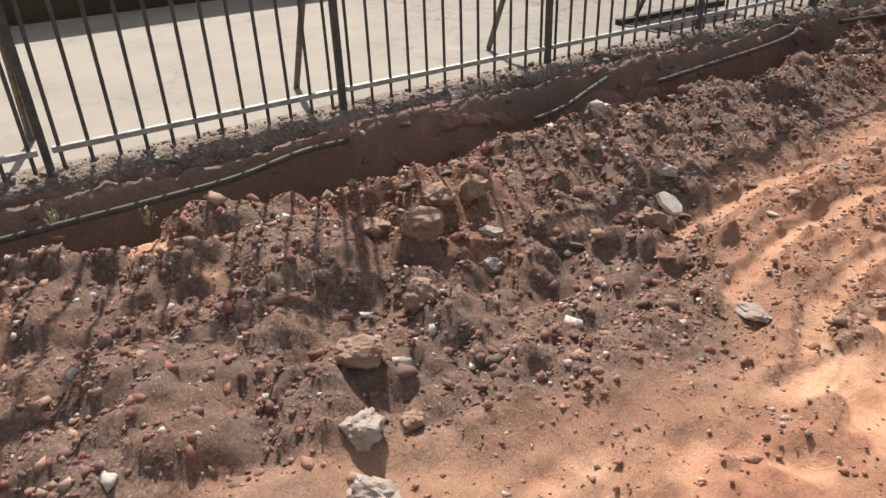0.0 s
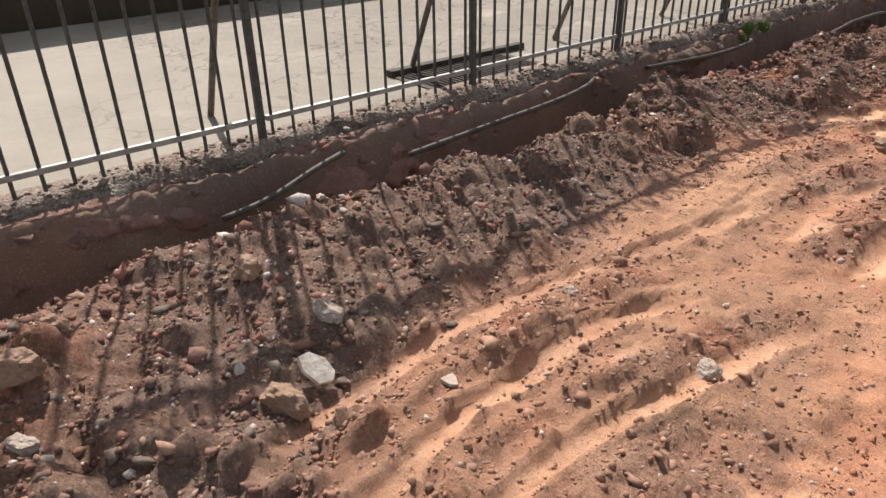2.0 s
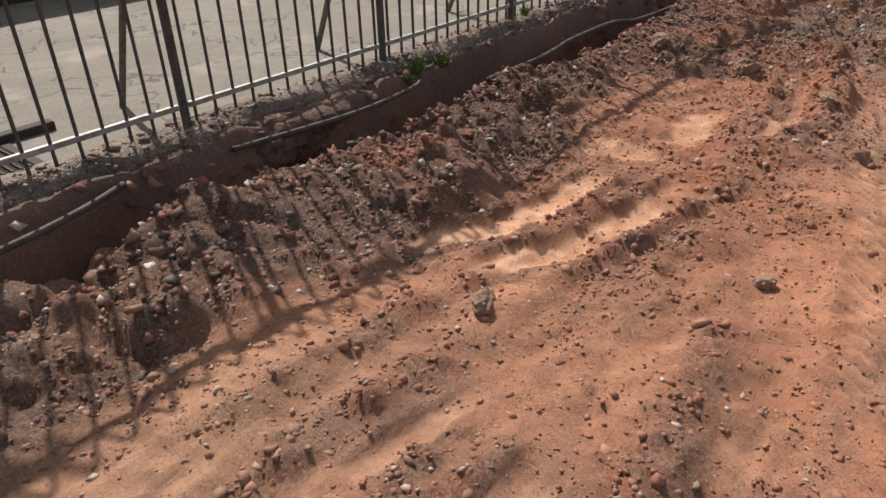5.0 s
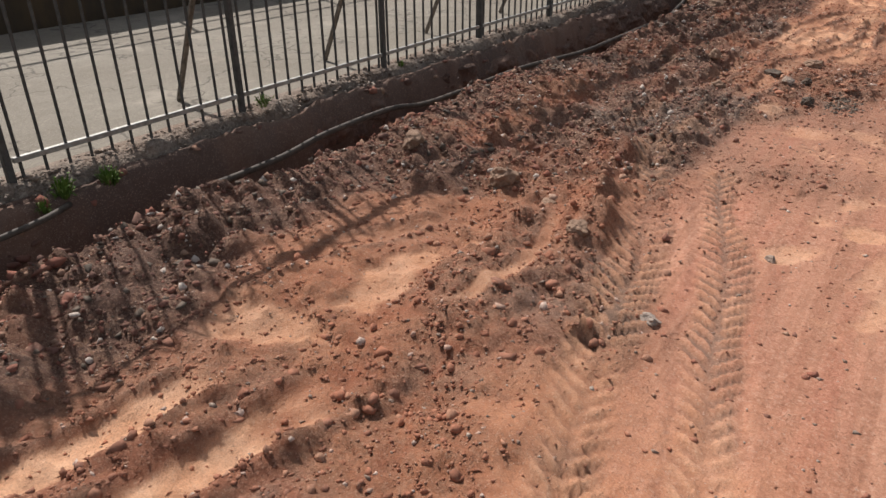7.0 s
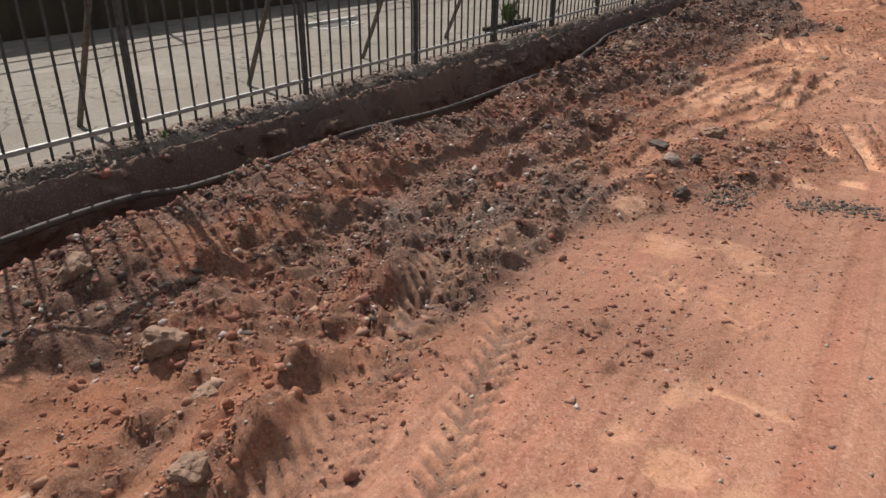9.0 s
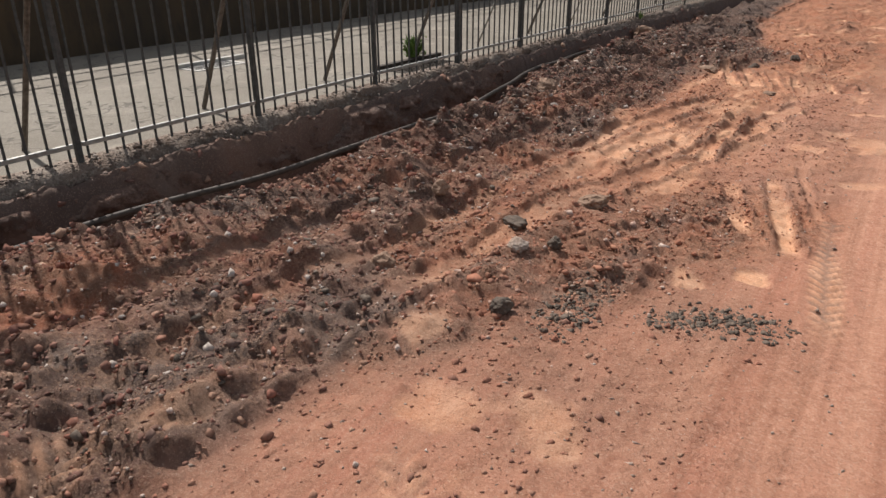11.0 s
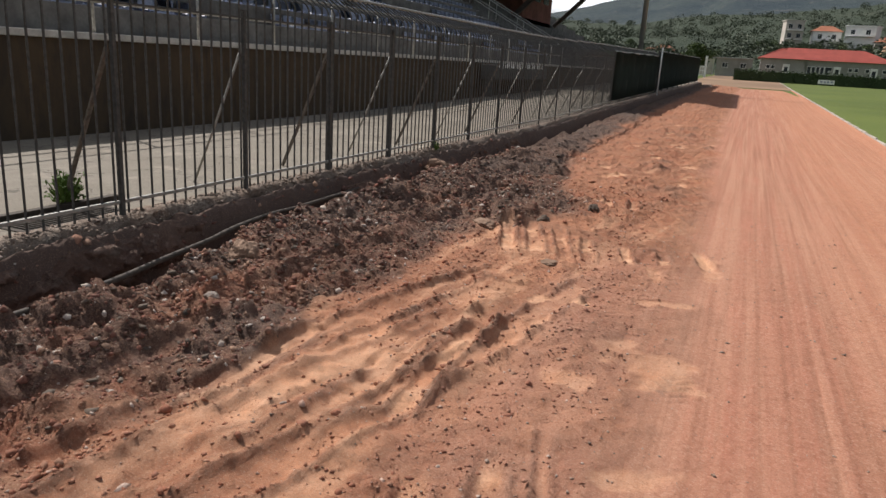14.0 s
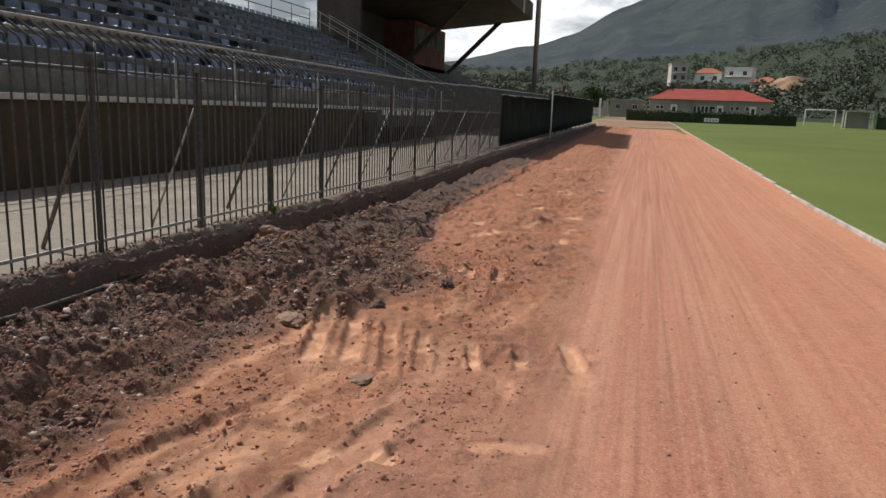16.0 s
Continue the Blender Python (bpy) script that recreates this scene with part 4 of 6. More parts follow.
# clods pressed up out of the surface
for _ in range(2200):
    x, y = rng.uniform(-2.4, 24.0), -rng.beta(1.6, 2.6) * 3.6 - 0.35
    i, j = np.searchsorted(XS, x), np.searchsorted(-YS, -y)
    keep = rough[i, j]
    if rng.random() > keep * 1.2:
        continue
    r = max(0.03, float(np.clip(rng.lognormal(-3.55, 0.5), 0.02, 0.085)) * (0.55 + 0.45 * keep))
    sl = near([(x, y)], r)
    if sl is None:
        continue
    a = rng.uniform(0, math.pi)
    u = ((GX[sl] - x) * math.cos(a) + (GY[sl] - y) * math.sin(a)) / r
    v = ((GY[sl] - y) * math.cos(a) - (GX[sl] - x) * math.sin(a)) / (r * rng.uniform(0.6, 1))
    q = np.maximum(u * u + v * v, 0)
    H[sl] += r * rng.uniform(0.35, 0.75) * np.clip(1 - q, 0, 1) ** 0.8 * (1 + 0.35 * rng.uniform(-1, 1) * u)

H += rise(GX)
far_out = smooth(-7.5, -7.72, GY)
H = H * (1 - far_out) + (-0.275 + rise(GX)) * far_out


def grid_object(name, xs, ys, z, mat, attrs=(), **tags):
    nx, ny = len(xs), len(ys)
    gx, gy = np.meshgrid(xs, ys, indexing="ij")
    co = np.stack([gx, gy, z], -1).reshape(-1, 3).astype(np.float32)
    idx = np.arange(nx * ny).reshape(nx, ny)
    quads = np.stack([idx[:-1, :-1], idx[1:, :-1], idx[1:, 1:], idx[:-1, 1:]], -1).reshape(-1, 4)
    if ys[1] < ys[0]:
        quads = quads[:, ::-1]
    me = bpy.data.meshes.new(name)
    me.vertices.add(len(co))
    me.vertices.foreach_set("co", co.ravel())
    me.loops.add(quads.size)
    me.loops.foreach_set("vertex_index", quads.ravel().astype(np.int32))
    me.polygons.add(len(quads))
    me.polygons.foreach_set("loop_start", np.arange(0, quads.size, 4, dtype=np.int32))
    me.polygons.foreach_set("use_smooth", np.ones(len(quads), bool))
    for key, v in attrs:
        at = me.attributes.new(key, "FLOAT", "POINT")
        at.data.foreach_set("value", v.reshape(-1).astype(np.float32))
    me.update()
    me.validate()
    me.materials.append(mat)
    return tagged(new(name, me), **tags)


grid_object("dug_ground", XS, YS, H, M_SOIL, (("tone", tone), ("pack", pack), ("grey", grey), ("damp_shade", damp_shade), ("flat", flat), ("sand", sand), ("tan", tan), ("crumb", rough)), label="churned orange-brown soil strip with wheel ruts and rolled track", category="ground", kind="structure")

# the sheet that carries everything else, out to the hills
bx = np.array([-260, -120, -60, -30, -9.0, 10, 24, 30, 40, 60, 80, 110, 140, 180, 260, 420.0])
by = np.array([-320, -200, -140, -100, -75, -50, -30, -20, -12, -7.9, -7.0, -0.3, 0.3, 4, 20, 60, 160, 320.0])
bgx, bgy = np.meshgrid(bx, by, indexing="ij")
bz = rise(bgx) - 0.30 - 0.6 * ((bgy > -7.5) & (bgy < 0.2) & (bgx > -8) & (bgx < 79))
grid_object("ground", bx, by, bz, M_GRASS, label="mown green grass pitch beyond the track", category="ground", kind="structure")
tx = np.array([80.0, 100, 120, 150])
grid_object("far_track", tx, np.array([-7.74, -3.5, 2.0]), np.repeat((rise(tx) - 0.272)[:, None], 3, 1), M_BANKSOIL, label="red earth track running on to the gate", category="track", kind="structure")

# ---- pavement behind the fence ----
px = np.arange(-14.0, 84.0, 1.0)
pave = bmesh.new()
pr = []
for y in (0.12, 4.28):
    pr.append([pave.verts.new((x, y, -0.012 + float(rise(x)))) for x in px])
for k in range(len(px) - 1):
    pave.faces.new((pr[0][k], pr[0][k + 1], pr[1][k + 1], pr[1][k]))
tagged(part("pavement", pave, M_PAVE), label="dusty pale concrete paving with stains and cracks", category="pavement", kind="structure")


# assumed channel, added so that the wall's foot reads as a dark band
foot_channel = bmesh.new()
for x0, x1 in ((-14.0, 24.0), (24.0, 54.0), (54.0, 84.0)):
    z0, z1 = float(rise(x0)), float(rise(x1))
    ring = [[foot_channel.verts.new((x, y, z + dz)) for y, dz in ((4.282, -0.014), (4.30, -0.26), (4.61, -0.26))] for x, z in ((x0, z0), (x1, z1))]
    for k in range(2):
        foot_channel.faces.new((ring[0][k], ring[1][k], ring[1][k + 1], ring[0][k + 1]))
tagged(part("gutter", foot_channel, M_CHANNEL), label="dark open channel assumed along the foot of the wall", category="gutter", kind="structure")


# ---- kerb under the fence ----
def kerb():
    bm = bmesh.new()
    prof = [(0.15, -0.35), (0.15, -0.004), (0.06, 0.004), (-0.02, 0.0), (-0.055, -0.02), (-0.09, -0.08), (-0.12, -0.2), (-0.15, -0.5)]
    xs = [-10 + 0.06 * k for k in range(600)] + [26 + 0.4 * k for k in range(135)]
    rows = []
    for x in xs:
        z0 = float(rise(x))
        row = []
        for i, (y, z) in enumerate(prof):
            w = 0 if i == 0 else (0.006 if i < 2 else (0.016 if i == 2 else 0.05))
            n = Vector((x * 4.5, y * 9, z * 9))
            row.append(bm.verts.new((x, y + w * 1.2 * noise.fractal(n, 0.8, 2.0, 6), z + z0 + w * 0.8 * noise.fractal(n + Vector((5, 9, 2)), 1.0, 2.0, 4))))
        rows.append(row)
    for a, b in zip(rows, rows[1:]):
        for i in range(len(prof) - 1):
            bm.faces.new((a[i], a[i + 1], b[i + 1], b[i]))
    bmesh.ops.recalc_face_normals(bm, faces=bm.faces[:])
    ob = part("kerb", bm, M_KERB, smooth=True)
    return tagged(ob, label="rough crumbling concrete kerb under the fence", category="kerb", kind="structure")


kerb()


def footing(x0, x1, y, top, seed):
    """An exposed lump of old muddy footing below the kerb."""
    bm = bmesh.new()
    n = max(6, int((x1 - x0) / 0.03))
    rows, levels = [], 15
    for k in range(n + 1):
        t = k / n
        x = x0 + (x1 - x0) * t
        e = min(1.0, 6 * t, 6 * (1 - t))
        row = [bm.verts.new((x, -0.08, top + 0.01 * noise.noise(Vector((x * 7, seed, 0)))))]
        for i in range(levels):
            f = i / (levels - 1)
            zz = top - 0.02 - 0.34 * f
            q = Vector((x * 3.2 + seed, 0.0, zz * 5.0))
            lump = 0.09 * noise.fractal(q, 0.5, 2.1, 6) + 0.08 * noise.noise(Vector((x * 1.3, zz * 2.2, seed)))
            hollow = max(0.0, noise.noise(Vector((x * 2.1, zz * 5.5, seed + 8.0))) - 0.15) * 0.45
            yy = -0.10 + (0.10 - y - 0.03 * f + 0.06 * (1 - f) ** 6) * (0.3 + 0.7 * e) - lump + hollow
            row.append(bm.verts.new((x, min(-0.085, yy), zz - 0.04 * (1 - e) + 0.02 * noise.fractal(q + Vector((3, 1, 7)), 1.0, 2.0, 4))))
        rows.append(row)
    for a, b in zip(rows, rows[1:]):
        for i in range(levels):
            bm.faces.new((a[i], a[i + 1], b[i + 1], b[i]))
    bmesh.ops.recalc_face_normals(bm, faces=bm.faces[:])
    ob = part("old_footing", bm, M_BANK, smooth=True)
    return tagged(ob, label="mud-stained old concrete footing exposed beneath the kerb", category="footing", group="exposed footings", kind="structure")


for k, (a, b, y, top) in enumerate(((-4.0, -0.95, 0.19, -0.05), (-0.3, 1.2, 0.2, -0.05), (1.5, 3.0, 0.22, -0.05), (4.0, 6.1, 0.2, -0.06), (6.4, 6.85, 0.2, -0.08), (7.75, 8.9, 0.22, -0.10), (9.3, 12.2, 0.25, -0.12), (12.3, 15.9, 0.28, -0.11), (17.9, 18.9, 0.3, -0.14), (19.6, 26.0, 0.22, -0.12))):
    footing(a, b, y, top, k * 7.3)


# ---- fence ----
BAY, NBAR = 1.5, 12
fence_meshes = {}


def fence_bay(pale_rod=False):
    """One bay: post, bars with cranked tops, rails and a raking brace behind."""
    bay = empty("fence_panel", label="dark painted steel bar fence panel with cranked bar tops", category="fence", group="fence panels along the kerb")
    post = part("post", add_box(box((-0.018, -0.02, -0.05), (0.018, 0.02, 1.64), 0.004), (-0.02, -0.022, 1.64), (0.02, 0.022, 1.652)), M_PAINT, bay)
    bar = part("bar", tube([(0, 0, 0.015), (0, 0, 0.9), (0, 0, 1.74), (0, 0.03, 1.79), (0, 0.30, 1.965)], 0.0095, 6), M_PAINT, bay, at=pose(BAY / NBAR * 0.5, 0, 0))
    for k in range(1, NBAR):
        again(bar, pose(BAY / NBAR * (k + 0.5), 0, 0, 0, 0, random.uniform(-3, 3)))
    part("bottom_rail", box((0.03, -0.014, 0.098), (BAY - 0.03, 0.014, 0.126), 0.003), M_GALV, bay)
    part("upper_rail", box((0.03, -0.008, 1.58), (BAY - 0.03, 0.008, 1.596), 0.002), M_PAINT, bay)
    part("top_pipe", tube([(0, 0.30, 1.97), (BAY, 0.30, 1.97)], 0.021, 8, False), M_GALV, bay, "worn grey top pipe", True)
    a, b = Vector((0.0, 0.03, 1.32)), Vector((-0.02, 0.62, -0.01))
    if pale_rod:
        part("brace", tube([a, a.lerp(b, 0.5) + Vector((0.006, 0, -0.008)), b], 0.012, 7), M_PALEROD, bay, "thin pale steel brace rod", True)
        return bay
    brace = bmesh.new()
    w = (b - a).length
    add_box(brace, (-0.02, -0.004, 0), (0.02, 0.004, w), 0.001, look(a, b) @ pose(0, 0, -w))
    add_box(brace, (-0.004, -0.004, 0), (0.004, 0.028, w), 0.0, look(a, b) @ pose(0, 0, -w))
    part("brace", brace, M_RUST, bay, "rusted angle-iron brace")
    return bay


bay0 = fence_bay()
bay0.matrix_basis = pose(-6.0, 0, 0)
bay1 = fence_bay(True)
bay1.matrix_basis = pose(-7.5, 0, 0)
for k in range(-3, 33):
    x = BAY * k
    copy_thing(bay1 if k > 10 and k % 2 else bay0, pose(x, 0, float(rise(x)), 0, 0, 0))


def net_fence(x0, x1, top):
    """The stretch hung with dark shade netting, beyond the open bars."""
    fence = empty("netted_fence", pose(x0, 0, 0), label="fence stretch covered with dark green shade netting", category="fence")
    n = int((x1 - x0) / 0.5)
    bm = bmesh.new()
    rows = []
    for k in range(n + 1):
        x = (x1 - x0) * k / n
        z0 = float(rise(x0 + x))
        rows.append([bm.verts.new((x, -0.04 + 0.02 * math.sin(x * 2.1 + z * 3) + 0.015 * math.sin(x * 4.2 + z), z0 + z * (1 if z < 1.5 else 1 + 0.02 * math.sin(x * 2.1)))) for z in (0.12, 0.6, 1.2, top)])
    for a, b in zip(rows, rows[1:]):
        for i in range(3):
            bm.faces.new((a[i], b[i], b[i + 1], a[i + 1]))
    bmesh.ops.solidify(bm, geom=bm.faces[:], thickness=0.006)
    part("shade_net", bm, M_NET, fence, smooth=True)
    for k in range(int((x1 - x0) / 3) + 1):
        x = 3.0 * k
        z0 = float(rise(x0 + x))
        part("post", box((x - 0.03, -0.02, z0 - 0.1), (x + 0.03, 0.04, z0 + top + 0.03), 0.004), M_PAINT, fence)
    part("top_pipe", tube([(x, 0.02, float(rise(x0 + x)) + top + 0.02) for x in (0.0, (x1 - x0) / 2, x1 - x0)], 0.025, 8), M_GALV, fence)
    return fence


net_fence(48.2, 78.0, 2.0)
net_fence(36.0, 48.0, 1.75)
white_pole = part("white_pole", tube([(48.1, -0.14, 0.1), (48.1, -0.14, 2.5)], 0.04, 10), M_WHITE, smooth=True)
tagged(white_pole, label="white painted steel pole beside the netted fence", category="pole")


# ---- drains, hose, weeds on the paving ----
def drain(x, y, w, d, n, label):
    g = empty("drain_grate", pose(x, y, -0.011), label=label, category="drain", group="drains in the paving")
    # flat plate on the paving; its dark colour gives the shade of a hole
    part("pit", box((-w / 2, -d / 2, 0.0), (w / 2, d / 2, 0.002)), M_PIT_SHADE, g)
    fr = bmesh.new()
    for lo, hi in (((-w / 2 - 0.05, -d / 2 - 0.05, -0.02), (w / 2 + 0.05, -d / 2, 0.008)), ((-w / 2 - 0.05, d / 2, -0.02), (w / 2 + 0.3, d / 2 + 0.07, 0.045)), ((-w / 2 - 0.05, -d / 2, -0.02), (-w / 2, d / 2, 0.008)), ((w / 2, -d / 2, -0.02), (w / 2 + 0.05, d / 2, 0.008))):
        add_box(fr, lo, hi, 0.004)
    part("frame", fr, M_GRATE, g)
    slat = part("slat", box((-0.006, -d / 2, 0.006), (0.006, d / 2, 0.012)), M_GRATE, g, at=pose(-w / 2 + w / n / 2, 0, 0))
    for k in range(1, n):
        again(slat, pose(-w / 2 + w * (k + 0.5) / n, 0, 0))
    return g


drain(3.3, 0.36, 0.95, 0.42, 24, "rusty slatted drain grate sunk in the paving")
drain(14.72, 0.33, 0.85, 0.36, 20, "rusty drain grate with a weed beside it")
pale_grate = drain(13.5, 2.3, 0.6, 0.25, 12, "pale metal gully grate in the paving")
for o in pale_grate.children:
    if not o.name.startswith("pit"):
        o.data = o.data.copy()
        o.data.materials[0] = M_COPING


def hose(pts, r, label):
    dense = []
    p = [pts[0], *pts, pts[-1]]
    for a, b, c, e in zip(p, p[1:], p[2:], p[3:]):
        n = max(2, int((Vector(c) - Vector(b)).length / 0.06))
        for k in range(n):
            t = k / n
            dense.append(tuple(0.5 * (2 * b[i] + (c[i] - a[i]) * t + (2 * a[i] - 5 * b[i] + 4 * c[i] - e[i]) * t * t + (3 * b[i] - a[i] - 3 * c[i] + e[i]) * t ** 3) for i in range(3)))
    return tagged(part("hose", tube(dense + [pts[-1]], r, 9), M_HOSE, smooth=True), label=label, category="hose", group="pipes in the trench")


HOSE = "dusty black plastic water pipe lying along the trench"
hose([(-3.5, -0.30, -0.16), (-1.9, -0.33, -0.12), (-1.1, -0.36, -0.10), (-0.75, -0.37, -0.085), (-0.4, -0.34, -0.05), (-0.1, -0.24, -0.09)], 0.016, HOSE)
hose([(1.05, -0.42, -0.17), (1.3, -0.40, -0.15), (1.6, -0.33, -0.10), (1.85, -0.22, -0.10)], 0.016, HOSE)
hose([(2.2, -0.36, -0.16), (2.8, -0.36, -0.13), (3.4, -0.36, -0.10), (3.75, -0.32, -0.08), (4.0, -0.2, -0.09)], 0.017, HOSE)
hose([(4.6, -0.22, -0.11), (5.4, -0.32, -0.12), (5.9, -0.33, -0.10), (6.15, -0.2, -0.12)], 0.016, HOSE)
late = [(6.7, -0.36, 0.0), (7.4, -0.38, 0.01), (7.9, -0.37, 0.05), (8.6, -0.37, 0.05), (9.0, -0.40, 0.0), (9.6, -0.44, 0.0), (10.3, -0.5, 0.0), (10.8, -0.57, 0.0), (11.4, -0.69, 0.0), (12.2, -0.71, 0.0), (13.1, -0.72, 0.0), (13.5, -0.78, 0.0), (14.2, -0.7, 0.0), (14.8, -0.59, 0.0), (15.4, -0.49, 0.0), (15.9, -0.37, 0.0), (16.5, -0.3, 0.0), (17.0, -0.32, 0.0), (18.4, -0.26, 0.0)]
hose([(x, y, max(-0.27, sum(height(x + dx, y + dy) for dx in (-0.15, -0.07, 0.0, 0.07, 0.15) for dy in (-0.04, 0.0, 0.04)) / 15) + (0.035 if x < 10 else 0.06) + up) for x, y, up in late], 0.021, HOSE)


def weed(x, y, z, size, blades, seed, mat, label):
    """A tuft of small leaves on thin stems."""
    rnd = random.Random(seed)
    bm = bmesh.new()
    for _ in range(blades):
        a, r = rnd.uniform(0, 6.283), rnd.uniform(0.1, 1) * size * 0.5
        h = size * rnd.uniform(0.35, 1.0) * (1 - 0.4 * r / size)
        p0, p1 = Vector((0.25 * r * math.cos(a), 0.25 * r * math.sin(a), 0)), Vector((r * math.cos(a), r * math.sin(a), h))
        w = size * rnd.uniform(0.025, 0.06)
        s = Vector((-math.sin(a + rnd.uniform(-1, 1)), math.cos(a), rnd.uniform(-0.4, 0.4))).normalized() * w
        m = p0.lerp(p1, 0.6) + Vector((0, 0, 0.08 * size))
        v = [bm.verts.new(q) for q in (p0, m - s, p1, m + s)]
        bm.faces.new(v)
        for _ in range(3):
            c = p0.lerp(p1, rnd.uniform(0.35, 1.0)) + Vector((rnd.gauss(0, 0.05), rnd.gauss(0, 0.05), rnd.gauss(0, 0.03))) * size
            e1 = Vector((rnd.gauss(0, 1), rnd.gauss(0, 1), rnd.gauss(0, 0.5))).normalized() * size * 0.07
            e2 = e1.cross(Vector((rnd.gauss(0, 1), rnd.gauss(0, 1), 1))).normalized() * size * 0.035
            bm.faces.new([bm.verts.new(q) for q in (c - e1, c - e2, c + e1, c + e2)])
    ob = part("weed", bm, mat, at=pose(x, y, z))
    return tagged(ob, label=label, category="plant", group="weeds by the kerb")


weed(15.0, 0.62, -0.01, 0.34, 90, 3, M_WEED, "bright green weed growing beside the drain grate")
weed(6.15, -0.16, -0.11, 0.16, 70, 4, M_WEED, "low green weed on the broken kerb edge")
weed(6.4, -0.18, -0.12, 0.15, 70, 5, M_WEED, "low green weed on the broken kerb edge")
weed(6.02, -0.2, -0.13, 0.1, 40, 14, M_WEED, "low green weed on the broken kerb edge")
weed(7.65, -0.05, 0.0, 0.12, 30, 6, M_WEED, "small green weed at the foot of the fence")
weed(9.1, -0.1, 0.0, 0.08, 24, 16, M_WEED, "small green weed at the foot of the fence")
weed(20.9, -0.1, -0.02, 0.16, 40, 7, M_WEED, "small green weed at the foot of the fence")
weed(-1.55, -0.28, -0.16, 0.14, 14, 8, M_DRY, "dry straw tuft hanging on the dug bank")
weed(-1.2, -0.4, -0.2, 0.12, 12, 9, M_DRY, "dry straw tuft hanging on the dug bank")
weed(-1.9, -0.45, -0.2, 0.15, 14, 10, M_DRY, "dry straw tuft hanging on the dug bank")


# ---- the stand ----
WALL_Y, WALL_Z = 4.6, 1.4
ST0, ST1 = -16.0, 74.0
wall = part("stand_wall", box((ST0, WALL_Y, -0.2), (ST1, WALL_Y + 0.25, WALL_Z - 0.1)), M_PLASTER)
tagged(wall, label="ochre stained plaster wall at the foot of the stand", category="wall", kind="structure")
cop = part("stand_coping", box((ST0, WALL_Y - 0.06, WALL_Z - 0.1), (ST1, WALL_Y + 0.9, WALL_Z), 0.01), M_COPING)
tagged(cop, label="pale concrete coping and walkway on the stand wall", category="coping", kind="structure")
ROWS_N, TREAD, STEP = 9, 0.8, 0.42
Y0 = WALL_Y + 0.86
stand = empty("concrete_stand", label="stepped concrete spectator stand", category="stand", kind="structure")
for i in range(ROWS_N):
    y, z = Y0 + TREAD * i, WALL_Z + STEP * (i + 1)
    part("step", box((ST0, y, z - STEP - 0.1), (ST1, y + TREAD + 0.03, z), 0.01), M_STAND, stand)
YB, ZB = Y0 + TREAD * ROWS_N, WALL_Z + STEP * ROWS_N
part("back_wall", box((ST0, YB, 0), (ST1, YB + 0.25, ZB + 0.15)), M_STAND, stand)


def seat_mesh():
    bm = bmesh.new()
    prof = [(0.0, 0.10), (0.02, 0.14), (0.20, 0.115), (0.33, 0.13), (0.385, 0.20), (0.42, 0.36), (0.43, 0.385)]
    rows = []
    for x, lift in ((-0.205, 0.03), (-0.16, 0.0), (0.16, 0.0), (0.205, 0.03)):
        rows.append([bm.verts.new((x, y - (lift if z > 0.2 else 0), z + (lift if z < 0.2 else -lift * 0.6))) for y, z in prof])
    for a, b in zip(rows, rows[1:]):
        for i in range(len(prof) - 1):
            bm.faces.new((a[i], b[i], b[i + 1], a[i + 1]))
    bmesh.ops.solidify(bm, geom=bm.faces[:], thickness=0.025)
    return mesh_of(bm, "seat", M_SEAT)


SEAT = seat_mesh()
srnd = random.Random(5)
count = 0
far_seats = bmesh.new()
for i in range(ROWS_N):
    x = 12.0
    gap = 0
    while x < 49.0:
        if gap == 0 and srnd.random() < (0.012 if i > 2 else 0.05):
            gap = srnd.randint(2, 9)
        if gap:
            gap -= 1
        else:
            m = pose(x, Y0 + TREAD * i + 0.33, WALL_Z + STEP * (i + 1) - 0.09, 0, 0, srnd.uniform(-3, 3))
            if 19.0 < x < 38.0 and i < 8 and count < 300 and not (i > 5 and x < 24):
                count += 1
                ob = new("seat", SEAT)
                ob.parent = stand
                ob.matrix_basis = m
            else:
                n0 = len(far_seats.verts)
                far_seats.from_mesh(SEAT)
                far_seats.verts.ensure_lookup_table()
                bmesh.ops.transform(far_seats, matrix=m, verts=far_seats.verts[n0:])
        x += 0.5
me = bpy.data.meshes.new("more_seats")
far_seats.to_mesh(me)
far_seats.free()
me.materials.append(M_SEAT)
fs = new("more_seats", me)
fs.parent = stand
tagged(fs, label="rows of faded blue plastic seats", kind="stuff")


def railing(name, x0, x1, y, z, h, gap, rails, r, label):
    g = empty(name, pose(x0, y, z), label=label, category="railing")
    n = int((x1 - x0) / gap)
    post = part("post", tube([(0, 0, -0.05), (0, 0, h)], r, 7), M_GALV, g, smooth=True)
    for k in range(1, n + 1):
        again(post, pose(gap * k, 0, 0))
    for zz in rails:
        part("rail", tube([(0, 0, zz), (gap * n, 0, zz)], r, 7), M_GALV, g, smooth=True)
    return g


railing("front_railing", 8.0, 49.0, WALL_Y + 0.1, WALL_Z, 1.0, 2.2, (0.45, 0.98), 0.024, "grey steel pipe railing along the foot of the stand")
railing("back_railing", 10.0, 49.6, YB + 0.1, ZB + 0.15, 1.0, 2.0, (0.5, 0.98), 0.025, "grey pipe railing along the top of the stand")
railing("far_back_railing", 66.0, 74.0, YB + 0.1, ZB + 0.15, 1.1, 0.8, (0.4, 0.75, 1.08), 0.025, "grey pipe railing at the far end of the stand")


